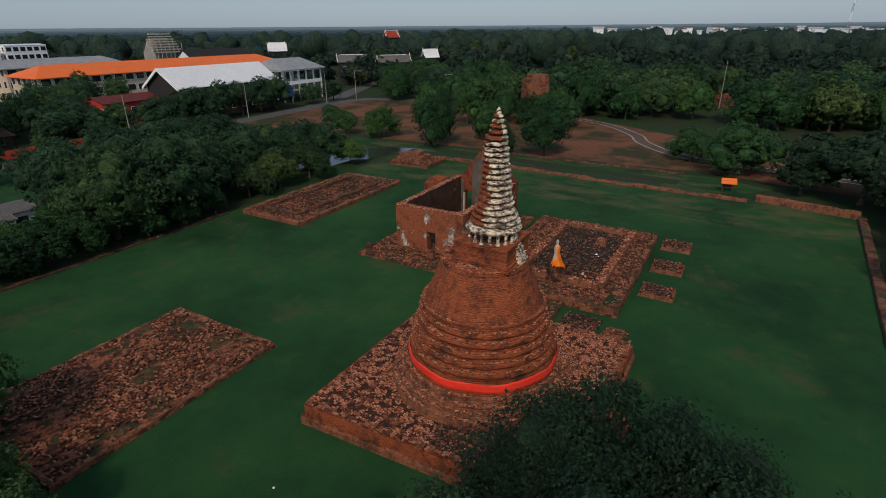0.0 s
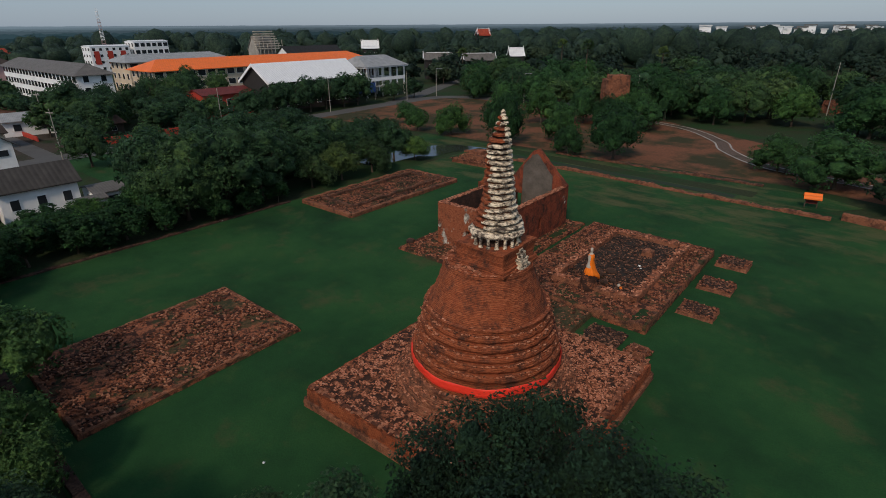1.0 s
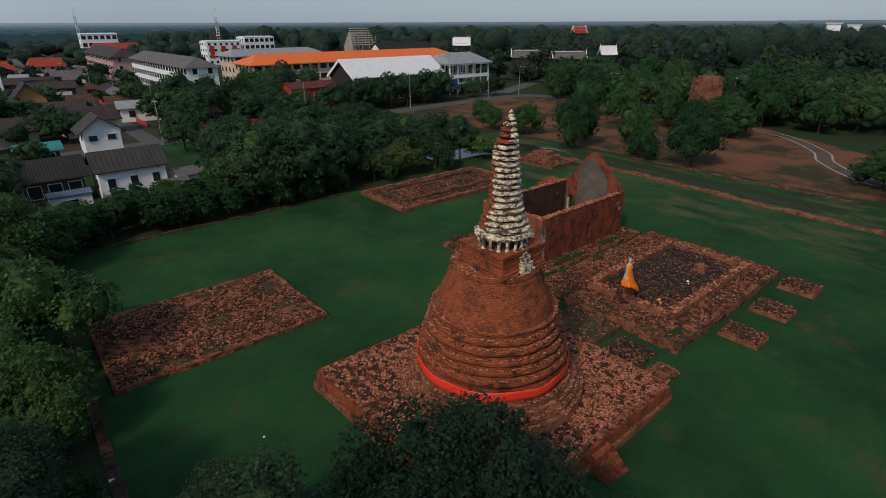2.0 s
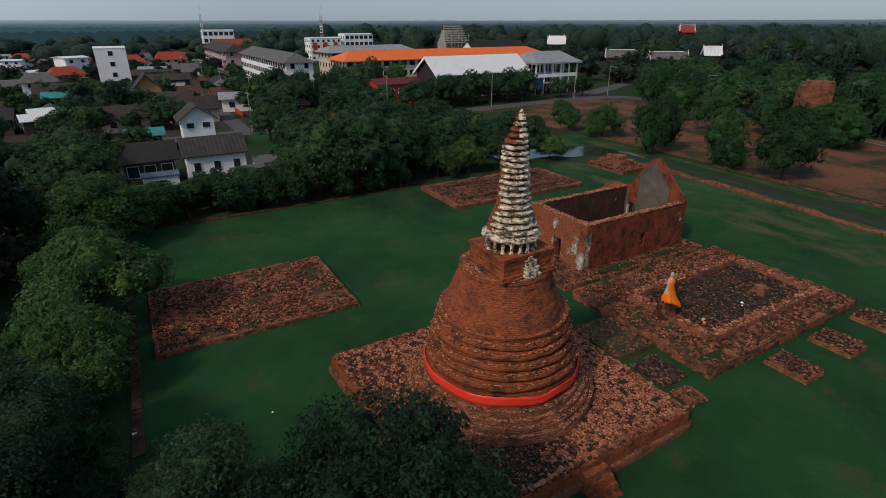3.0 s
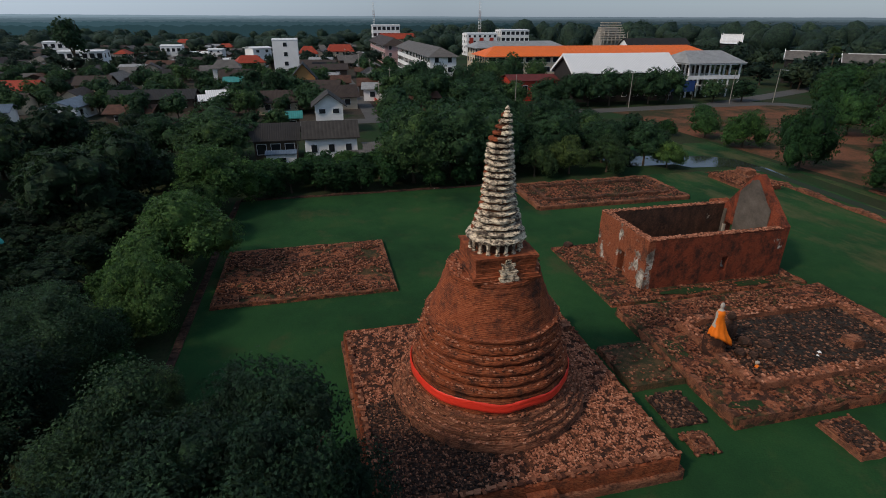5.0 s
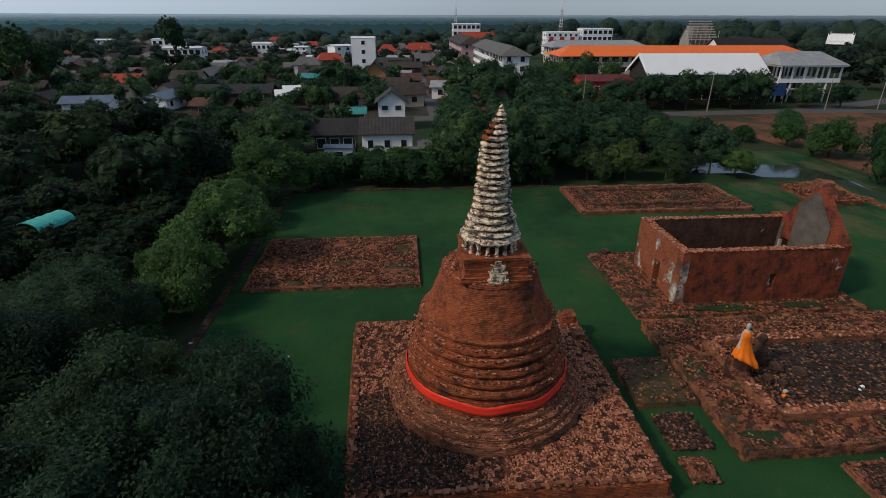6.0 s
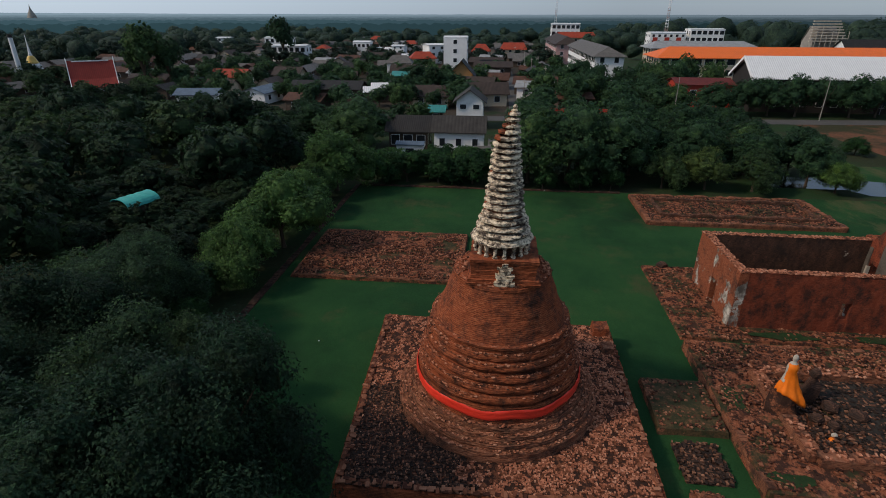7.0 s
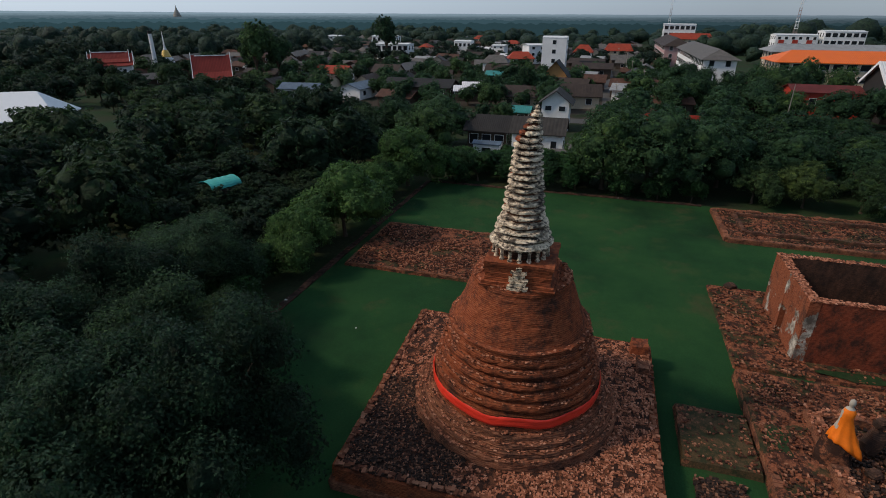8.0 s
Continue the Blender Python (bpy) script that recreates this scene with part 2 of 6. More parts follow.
PALE_STONE = plain("limewashed_stone", (0.48, 0.42, 0.34), 0.85, 0.3, 4.0, bump=0.4)
LAWN = lawn_mat()
GROUND = soil_mat("woodland_floor", (0.022, 0.025, 0.014), (0.04, 0.05, 0.022), 0.45, (0.02, 0.045, 0.016))
SOIL = soil_mat("laterite_soil", (0.1, 0.043, 0.026), (0.22, 0.093, 0.05), 0.44, (0.042, 0.04, 0.02))
TOWN_SOIL = soil_mat("town_earth", (0.035, 0.028, 0.022), (0.075, 0.06, 0.046), 0.5, (0.022, 0.034, 0.016))
MOSS = soil_mat("moss_and_grass", (0.014, 0.028, 0.011), (0.03, 0.058, 0.02), 0.52, (0.05, 0.036, 0.02))
SOOT_EARTH = soil_mat("ashy_earth", (0.016, 0.014, 0.012), (0.05, 0.042, 0.034), 0.54, (0.085, 0.06, 0.034))
PATH_MIX = soil_mat("worn_paving", (0.05, 0.035, 0.028), (0.17, 0.12, 0.095), 0.5, (0.05, 0.045, 0.03))
ASPHALT = plain("asphalt", (0.09, 0.085, 0.08), 0.9, 0.3, 0.8)
CONCRETE = plain("pale_concrete", (0.33, 0.3, 0.26), 0.9, 0.35, 0.9)
WATER, _nt, _b = nodes_of("moat_water", 0.08, 0.5)
_b.inputs["Base Color"].default_value = (0.03, 0.035, 0.03, 1)
bump_of(_nt, _b, noise_of(_nt, coords(_nt), 1.5, 3), 0.06, 0.05)
LEAF_NEAR = leaf_mat("leaf_near", (0.026, 0.056, 0.042), (0.112, 0.205, 0.122))
MURK, _nt, _b = nodes_of("murky_moat_water", 0.9, 0.05)
_b.inputs["Base Color"].default_value = (0.032, 0.045, 0.03, 1)
bump_of(_nt, _b, noise_of(_nt, coords(_nt), 3.0, 4), 0.2, 0.05)
BARK = plain("bark", (0.09, 0.065, 0.045), 0.95, 0.4, 3.0, bump=0.6)
LEAF = leaf_mat("leaf_dark", (0.028, 0.068, 0.042), (0.1, 0.19, 0.095))
LEAF_PALE = leaf_mat("leaf_pale", (0.06, 0.105, 0.048), (0.185, 0.265, 0.115))
LEAF_DEEP = leaf_mat("leaf_deep", (0.018, 0.04, 0.027), (0.066, 0.125, 0.07))
LEAF_MID = leaf_mat("leaf_mid", (0.030, 0.084, 0.036), (0.099, 0.217, 0.083))
LEAF_LIGHT = leaf_mat("leaf_light", (0.07, 0.145, 0.052), (0.225, 0.365, 0.125))
# Cooler, duller green than the near leaves: distance haze put into the colour.
LEAF_HAZY = leaf_mat("leaf_hazy", (0.026, 0.048, 0.042), (0.06, 0.098, 0.078))
WHITE = plain("white_paint", (0.84, 0.83, 0.81), 0.7, 0.15, 0.6)
CREAM = plain("cream_paint", (0.62, 0.5, 0.36), 0.75, 0.2, 0.6)
PINK = plain("pink_paint", (0.5, 0.3, 0.28), 0.75, 0.2, 0.6)
GREY_WALL = plain("brown_weathered_boards", (0.085, 0.062, 0.046), 0.85, 0.45, 0.9)
RED_PAINT = plain("red_paint", (0.45, 0.05, 0.03), 0.7, 0.2, 0.6)
ORANGE_ROOF = tile_mat("orange_metal_roof", (0.9, 0.17, 0.015), 0.5, 0.5, 0.85)
WHITE_ROOF = tile_mat("white_metal_roof", (0.82, 0.81, 0.79), 0.5, 0.5, 0.88)
GREY_ROOF = tile_mat("grey_fibre_cement_roof", (0.16, 0.145, 0.13))
OLD_ROOF = tile_mat("weathered_grey_tile_roof", (0.06, 0.053, 0.047), 0.6, 0.85, 0.55)
DARK_ROOF = tile_mat("dark_tiled_roof", (0.03, 0.026, 0.023))
RUST_ROOF = tile_mat("rusted_metal_roof", (0.13, 0.058, 0.034), 0.3, 0.8, 0.35)
PALE_ROOF = tile_mat("pale_zinc_roof", (0.36, 0.36, 0.35), 0.3, 0.55, 0.6)
BROWN_ROOF = tile_mat("brown_tiled_roof", (0.062, 0.042, 0.032))
RED_ROOF = tile_mat("red_tiled_roof", (0.42, 0.06, 0.025))
TEAL_ROOF = tile_mat("teal_metal_roof", (0.05, 0.3, 0.27), 0.4, 0.5)
BLUE_ROOF = tile_mat("blue_metal_roof", (0.12, 0.165, 0.22), 0.4, 0.5)
GLASS, _nt, _b = nodes_of("dark_window_glass", 0.1, 0.5)
_b.inputs["Base Color"].default_value = (0.02, 0.024, 0.028, 1)
STEEL = plain("grey_steel", (0.3, 0.3, 0.31), 0.5, 0.2, 2.0, metal=0.6)
GOLD = plain("gilded_paint", (0.6, 0.4, 0.12), 0.4, 0.2, 2.0, metal=0.7)


# ---- mesh helpers ----
def part(name, bm, material, parent=None, label=""):
    """One bmesh as one mesh object under a thing or a part."""
    me = bpy.data.meshes.new(name)
    bm.to_mesh(me)
    bm.free()
    me.materials.append(material)
    ob = new(name, me)
    if parent is not None:
        ob.parent = parent
    if label:
        ob["label"] = label
    return ob


def thing(name, label, category, at=(0, 0, 0), rz=0, group="", kind=""):
    ob = new(name)
    ob.empty_display_size = 0.5
    ob.matrix_world = pose(*at, 0, 0, rz)
    return tagged(ob, label, category, group, kind)


def box(bm, x0, y0, z0, x1, y1, z1):
    vs = [bm.verts.new(p) for p in ((x0, y0, z0), (x1, y0, z0), (x1, y1, z0), (x0, y1, z0), (x0, y0, z1), (x1, y0, z1), (x1, y1, z1), (x0, y1, z1))]
    for f in ((3, 2, 1, 0), (4, 5, 6, 7), (0, 1, 5, 4), (1, 2, 6, 5), (2, 3, 7, 6), (3, 0, 4, 7)):
        bm.faces.new([vs[i] for i in f])
    return vs


def box_mesh(*dims):
    bm = bmesh.new()
    box(bm, *dims)
    return bm


def raw(name, verts, faces, material, parent=None, smooth=False):
    me = bpy.data.meshes.new(name)
    me.from_pydata(verts.tolist() if hasattr(verts, "tolist") else verts, [], faces.tolist() if hasattr(faces, "tolist") else faces)
    if smooth:
        me.shade_smooth()
    me.materials.append(material)
    ob = new(name, me)
    if parent is not None:
        ob.parent = parent
    return ob


def lathe(profile, segs, rough=0.0, seed=0.0, lean=(0, 0)):
    """A turned body with uneven courses. profile: radius, height."""
    bm = bmesh.new()
    z0, z1 = profile[0][1], profile[-1][1]
    rings = []
    for r, z in profile:
        k = (z - z0) / max(z1 - z0, 1e-6)
        ring = []
        for i in range(segs):
            a = 2 * math.pi * i / segs
            j = noise.noise((math.cos(a) * r * 1.7 + seed, math.sin(a) * r * 1.7, z * 3.1)) + 0.6 * noise.noise((math.cos(a) * r * 5 + seed, math.sin(a) * r * 5, z * 9.0))
            rr = max(0.005, r + rough * j)
            ring.append(bm.verts.new((rr * math.cos(a) + lean[0] * k, rr * math.sin(a) + lean[1] * k, z + rough * 0.35 * noise.noise((a * r * 1.3, z * 4, seed)))))
        rings.append(ring)
    for lo, hi in zip(rings, rings[1:]):
        for i in range(segs):
            bm.faces.new((lo[i], lo[(i + 1) % segs], hi[(i + 1) % segs], hi[i]))
    bm.faces.new(list(reversed(rings[0])))
    bm.faces.new(rings[-1])
    return bm


def courses(r0, z0, r1, z1, step=0.11, proud=0.009):
    """Profile points of brick courses between two radii: each course a little step."""
    n = max(1, round((z1 - z0) / step))
    out = []
    for i in range(n):
        a, c = i / n, (i + 1) / n
        r = r0 + (r1 - r0) * (a + c) / 2
        out += [(r + proud, z0 + (z1 - z0) * a + 0.012), (r + proud, z0 + (z1 - z0) * c - 0.022), (r - proud * 0.4, z0 + (z1 - z0) * c - 0.012)]
    return out


def ruin_wall(bm, a, b, thick, high, rag=0.15, step=0.35, seed=0.0, base=0.0):
    """A broken brick wall along a-b: uneven top and faces. high: a number or a function of metres along."""
    ax, ay = a
    dx, dy = b[0] - ax, b[1] - ay
    length = math.hypot(dx, dy)
    ux, uy = dx / length, dy / length
    n = max(2, int(length / step))
    prev = None
    for i in range(n + 1):
        s = length * i / n
        h = high(s) if callable(high) else high
        h += rag * noise.noise((s * 0.7 + seed, seed, 0)) + rag * 0.7 * noise.noise((s * 2.9, seed, 3))
        h = max(0.06, h)
        wob = 0.025 * noise.noise((s * 1.1, seed, 8))
        col = []
        levels = [0.0, 0.35, 0.7, 1.0]
        for side in (-1, 1):
            for lv in levels:
                o = side * (thick / 2 + 0.03 * noise.noise((s * 1.7, lv * 3 + seed, side)) - (0.04 if lv == 1.0 else 0)) + wob
                hh = base + (h - (0.05 * (1 + noise.noise((s * 3, seed, side * 5))) if lv == 1.0 else 0)) * lv
                col.append(bm.verts.new((ax + ux * s - uy * o, ay + uy * s + ux * o, hh)))
        k = len(levels)
        if prev:
            for j in range(k - 1):
                bm.faces.new((prev[j], prev[j + 1], col[j + 1], col[j]))
                bm.faces.new((prev[k + j], col[k + j], col[k + j + 1], prev[k + j + 1]))
            bm.faces.new((prev[k - 1], prev[2 * k - 1], col[2 * k - 1], col[k - 1]))
        if i in (0, n):
            lo = [col[j] for j in range(k)] + [col[k + j] for j in reversed(range(k))]
            bm.faces.new(lo if i == 0 else list(reversed(lo)))
        prev = col


def brick_field(name, area, count, z, material, parent, keep=None, seed=1, size=(0.21, 0.115, 0.065), turn=0.16):
    """Loose bricks lying over an area x0 y0 x1 y1, joined. keep(x, y): chance of a brick there. z: a number or a function."""
    rng = np.random.default_rng(seed)
    x0, y0, x1, y1 = area
    pts = rng.uniform((x0, y0), (x1, y1), (count, 2))
    unit = np.array([(-1, -1, -1), (1, -1, -1), (1, 1, -1), (-1, 1, -1), (-1, -1, 1), (1, -1, 1), (1, 1, 1), (-1, 1, 1)]) * 0.5
    quad = np.array([(4, 5, 6, 7), (0, 1, 5, 4), (1, 2, 6, 5), (2, 3, 7, 6), (3, 0, 4, 7)])
    vs, fs = [], []
    for x, y in pts:
        if keep and rng.random() > keep(x, y):
            continue
        s = np.array(size) * rng.uniform((0.55, 0.7, 0.6), (1.1, 1.2, 1.7))
        a = (0 if rng.random() < 0.6 else math.pi / 2) + rng.normal(0, turn)
        c, d = math.cos(a), math.sin(a)
        t1, t2 = rng.normal(0, 0.12, 2)
        p = unit * s
        p[:, 2] += p[:, 0] * t1 + p[:, 1] * t2
        q = np.column_stack((p[:, 0] * c - p[:, 1] * d + x, p[:, 0] * d + p[:, 1] * c + y, p[:, 2] + (z(x, y) if callable(z) else z) + s[2] * 0.3))
        fs.append(quad + 8 * len(vs))
        vs.append(q)
    ob = raw(name, np.concatenate(vs), np.concatenate(fs), material, parent)
    return tagged(ob, kind="stuff")


def rough_top(x0, y0, x1, y1, z, h, step=0.5, amp=0.06, seed=0.0):
    """A low solid body with an uneven top and sides, from z to z + h."""
    bm = bmesh.new()
    nx, ny = max(2, int((x1 - x0) / step)), max(2, int((y1 - y0) / step))
    top = [[bm.verts.new((x0 + (x1 - x0) * i / nx + 0.05 * noise.noise((j * 0.9, i * 0.5, seed)), y0 + (y1 - y0) * j / ny + 0.05 * noise.noise((i * 0.9, j * 0.4, seed + 4)),
            z + h + amp * noise.noise((i * 0.35, j * 0.35, seed)) + amp * 0.7 * noise.noise((i * 1.3, j * 1.3, seed)))) for j in range(ny + 1)] for i in range(nx + 1)]
    for i in range(nx):
        for j in range(ny):
            bm.faces.new((top[i][j], top[i + 1][j], top[i + 1][j + 1], top[i][j + 1]))
    rim = [top[i][0] for i in range(nx + 1)] + [top[nx][j] for j in range(1, ny + 1)] + [top[i][ny] for i in range(nx - 1, -1, -1)] + [top[0][j] for j in range(ny - 1, 0, -1)]
    cx, cy = (x0 + x1) / 2, (y0 + y1) / 2
    mids, lows = [], []
    for k, v in enumerate(rim):
        out = 0.04 + 0.05 * noise.noise((k * 0.6, seed, 1))
        sx, sy = (1 if v.co.x > cx else -1), (1 if v.co.y > cy else -1)
        mids.append(bm.verts.new((v.co.x + sx * out, v.co.y + sy * out, z + h * 0.45)))
        lows.append(bm.verts.new((v.co.x + sx * (out + 0.05), v.co.y + sy * (out + 0.05), z)))
    n = len(rim)
    for k in range(n):
        m = (k + 1) % n
        bm.faces.new((rim[m], rim[k], mids[k], mids[m]))
        bm.faces.new((mids[m], mids[k], lows[k], lows[m]))
    return bm


def sheet(name, pts, z, material, label, category, kind="structure"):
    bm = bmesh.new()
    bm.faces.new([bm.verts.new((x, y, z)) for x, y in pts])
    return tagged(part(name, bm, material), label, category, kind=kind)


def strip(name, pts, width, z, material, label, category):
    """A road or path along a line of points, smoothed."""
    v = [Vector(p) for p in pts]
    fine = []
    for i in range(len(v) - 1):
        p0, p1, p2, p3 = v[max(i - 1, 0)], v[i], v[i + 1], v[min(i + 2, len(v) - 1)]
        for k in range(8):
            t = k / 8
            fine.append(0.5 * ((2 * p1) + (p2 - p0) * t + (2 * p0 - 5 * p1 + 4 * p2 - p3) * t * t + (3 * p1 - p0 - 3 * p2 + p3) * t ** 3))
    fine.append(v[-1])
    bm = bmesh.new()
    prev = None
    for i, p in enumerate(fine):
        d = (fine[min(i + 1, len(fine) - 1)] - fine[max(i - 1, 0)]).normalized()
        nrm = Vector((-d.y, d.x)) * width / 2
        cur = [bm.verts.new((*(p + nrm), z)), bm.verts.new((*(p - nrm), z))]
        if prev:
            bm.faces.new((prev[0], prev[1], cur[1], cur[0]))
        prev = cur
    return tagged(part(name, bm, material), label, category, kind="structure")


# ---- ground ----
def build_ground():
    rs = [0, 60, 140, 300, 700, 1600, 3200, 4700]
    bm = bmesh.new()
    c = bm.verts.new((0, 0, -0.02))
    prev = None
    for r in rs[1:]:
        ring = [bm.verts.new((r * math.cos(2 * math.pi * i / 48), r * math.sin(2 * math.pi * i / 48), -0.02)) for i in range(48)]
        for i in range(48):
            if prev is None:
                bm.faces.new((c, ring[i], ring[(i + 1) % 48]))
            else:
                bm.faces.new((prev[i], ring[i], ring[(i + 1) % 48], prev[(i + 1) % 48]))
        prev = ring
    tagged(part("ground", bm, GROUND), "dark leaf-littered ground with rough grass between the trees", "ground", kind="structure")
    # lawn of the precinct, gently uneven
    bm = bmesh.new()
    nx, ny = 70, 76
    g = [[bm.verts.new((-44 + 69.5 * i / nx, -20 + 75 * j / ny, 0.02 + 0.03 * noise.noise((i * 0.3, j * 0.3, 0)))) for j in range(ny + 1)] for i in range(nx + 1)]
    for i in range(nx):
        for j in range(ny):
            bm.faces.new((g[i][j], g[i + 1][j], g[i + 1][j + 1], g[i][j + 1]))
    tagged(part("lawn", bm, LAWN), "deep green mown lawn of the temple precinct", "lawn", kind="structure")
    sheet("lawn_bank", [(-50, 55.2), (12, 55.2), (16, 60), (10, 63.5), (-30, 64), (-62, 64), (-62, 46), (-54, 46)], 0.012, LAWN, "green grass bank along the moat", "lawn")
    sheet("water", [(-54.8, 37), (-49.0, 37), (-48.6, 47.0), (-46.2, 48.5), (-45.6, 54), (-43.4, 57.0), (-39, 58.2), (-38.2, 59.0), (-43, 60.0), (-49, 59.2), (-52.6, 55.5), (-54.6, 47)], 0.03, WATER, "still pale pond at the corner of the moat", "water")
    strip("water", [(-44, 58.6), (-34, 57.8), (-20, 57.2), (-8, 56.4), (2, 55.6)], 1.7, 0.034, MURK, "murky green moat water along the wall", "water")
    strip("ditch", [(-40, 61.2), (-24, 60.2), (-8, 59.0), (4, 58.2)], 3.0, 0.022, GROUND, "dark damp ditch between grass banks", "ditch")
    sheet("soil", [(-100, 64), (-30, 66), (8, 66), (26, 62), (34, 72), (12, 82), (0, 96), (-25, 112), (-60, 122), (-102, 118)], 0.0, SOIL, "bare reddish laterite soil with worn patches", "soil")
    strip("path", [(44, 68), (30, 70), (14, 73), (2, 77), (-6, 86), (-10, 95), (-22, 107), (-45, 112), (-75, 112)], 1.9, 0.03, PATH_MIX, "curving narrow path of worn paving and earth", "path")
    for off in (-1.1, 1.1):
        strip("kerb", [(44, 68 + off), (30, 70 + off), (14, 73 + off), (2 + off * 0.5, 77 + off), (-6 + off, 86 + off * 0.5), (-10 + off, 95 + off * 0.5), (-22 + off * 0.6, 107 + off * 0.8), (-45, 112 + off), (-75, 112 + off)], 0.35, 0.07, CONCRETE, "pale concrete kerb along the path", "kerb")
    strip("road", [(-97, -40), (-99, 14), (-99, 27), (-101, 60), (-103, 95), (-100, 118), (-75, 124), (-40, 128)], 6, 0.025, ASPHALT, "grey asphalt road behind the trees", "road")
    strip("road", [(-103, 95), (-112, 118), (-130, 160), (-150, 220)], 6, 0.035, ASPHALT, "grey asphalt road by the hall", "road")
    sheet("field", [(-95.5, 4), (-63, 4), (-60, 36), (-70, 46), (-96, 50)], 0.004, LAWN, "rough green field between the grove and the road", "field")
    sheet("soil", [(-100, 14), (-104, -150), (-180, -185), (-345, -175), (-345, 24), (-200, 24)], -0.004, TOWN_SOIL, "trodden grey-brown earth between town houses", "soil")
    strip("road", [(-100, 4), (-140, 4), (-200, 3), (-330, -1)], 3.6, 0.03, ASPHALT, "grey asphalt street between houses", "road")


build_ground()


# ---- stupa and its terrace ----
CX, CY = -0.38, 0.15


def mouldy(x, y):
    """The darker quarter of the terrace top, with a ragged edge."""
    return x > -0.5 + 1.2 * noise.noise((y * 0.5, 3, 0)) and y < -1.0 + 0.5 * noise.noise((x * 0.6, 5, 0)) - 0.25 * (7.3 - x) + 1.2 * noise.noise((x * 0.9, y * 0.9, 1))


def terrace_keep(x, y):
    if mouldy(x, y):
        return 0.04
    return 0.0 if math.hypot(x - CX, y - CY) < 5.5 else min(1.0, max(0.03, 0.6 + 0.035 * x + 0.03 * y + 0.9 * noise.noise((x * 0.45, y * 0.45, 2)) + 3.4 * noise.noise((x * 2.3, y * 2.3, 2))))


def build_terrace():
    t = thing("brick_terrace", "square red brick terrace with crumbling speckled top under the stupa", "terrace")
    part("body", rough_top(-7.9, -7.85, 7.3, 7.85, 0, 1.3, 0.4, 0.05, 1.0), SPECKLE, t)
    bm = bmesh.new()
    for a, b in (((-7.9, -7.8), (7.3, -7.8)), ((7.25, -7.8), (7.25, 7.8)), ((7.25, 7.8), (-7.9, 7.8)), ((-7.85, 7.8), (-7.85, -7.8))):
        ruin_wall(bm, a, b, 0.5, 1.33, 0.05, 0.3, 2.0)
    part("edge_wall", bm, BRICK, t)
    bm = bmesh.new()
    for a, b in (((-8.1, -8.05), (7.5, -8.05)), ((7.5, -8.05), (7.5, 8.05)), ((7.5, 8.05), (-8.1, 8.05)), ((-8.1, 8.05), (-8.1, -8.05))):
        ruin_wall(bm, a, b, 0.35, 0.55, 0.1, 0.3, 5.0)
    part("plinth", bm, BRICK_DARK, t)
    brick_field("rubble", (-7.9, -7.85, 7.3, 7.85), 42000, 1.315, LOOSE, t, terrace_keep, 3, (0.15, 0.08, 0.03), 0.07)
    brick_field("mouldy_rubble", (-2.5, -7.85, 7.3, 1.5), 9500, 1.32, LOOSE_DARK, t, lambda x, y: 1.0 if mouldy(x, y) and math.hypot(x - CX, y - CY) > 5.5 else 0.0, 4, (0.15, 0.085, 0.045))
    part("corner_stub", rough_top(-7.75, 6.75, -6.75, 7.75, 1.25, 0.65, 0.22, 0.12, 6.0), BRICK, t)
    part("corner_stub", rough_top(-5.6, 7.05, -4.7, 7.7, 1.25, 0.4, 0.22, 0.12, 7.0), BRICK_DARK, t)
    s = thing("brick_steps", "short worn flight of red brick steps against the terrace", "steps", (7.55, 0.3, 0))
    for i in range(4):
        part("step", rough_top(0, -0.75, 1.25 - 0.3 * i, 0.75, 0.26 * i, 0.26, 0.3, 0.03, i), BRICK, s)


build_terrace()


def askew(x, y):
    """The terrace's south side is not square to the others."""
    return y * (1 - 0.075 * (x + 7.9) / 15.2) if y < 0 else y


for _ob in bpy.data.objects["brick_terrace"].children:
    for _v in _ob.data.vertices:
        _v.co.y = askew(_v.co.x, _v.co.y)


def ring_rubble(r, z, count, seed, parent):
    """Crumbled bricks along a round ledge."""
    rng = np.random.default_rng(seed)
    unit = np.array([(-1, -1, -1), (1, -1, -1), (1, 1, -1), (-1, 1, -1), (-1, -1, 1), (1, -1, 1), (1, 1, 1), (-1, 1, 1)]) * 0.5
    quad = np.array([(4, 5, 6, 7), (0, 1, 5, 4), (1, 2, 6, 5), (2, 3, 7, 6), (3, 0, 4, 7)])
    vs, fs = [], []
    for i in range(count):
        a = rng.uniform(0, 2 * math.pi)
        p = unit * np.array([0.08, 0.13, 0.035]) * rng.uniform(0.5, 1.25, 3)
        t = a + rng.normal(0, 0.2)
        rr = r + rng.normal(0, 0.07)
        fs.append(quad + 8 * i)
        vs.append(np.column_stack((rr * math.cos(a) + p[:, 0] * math.cos(t) - p[:, 1] * math.sin(t), rr * math.sin(a) + p[:, 0] * math.sin(t) + p[:, 1] * math.cos(t), z + p[:, 2] + 0.02 + rng.uniform(-0.02, 0.03))))
    tagged(raw("ledge_rubble", np.concatenate(vs), np.concatenate(fs), LOOSE, parent), kind="stuff")


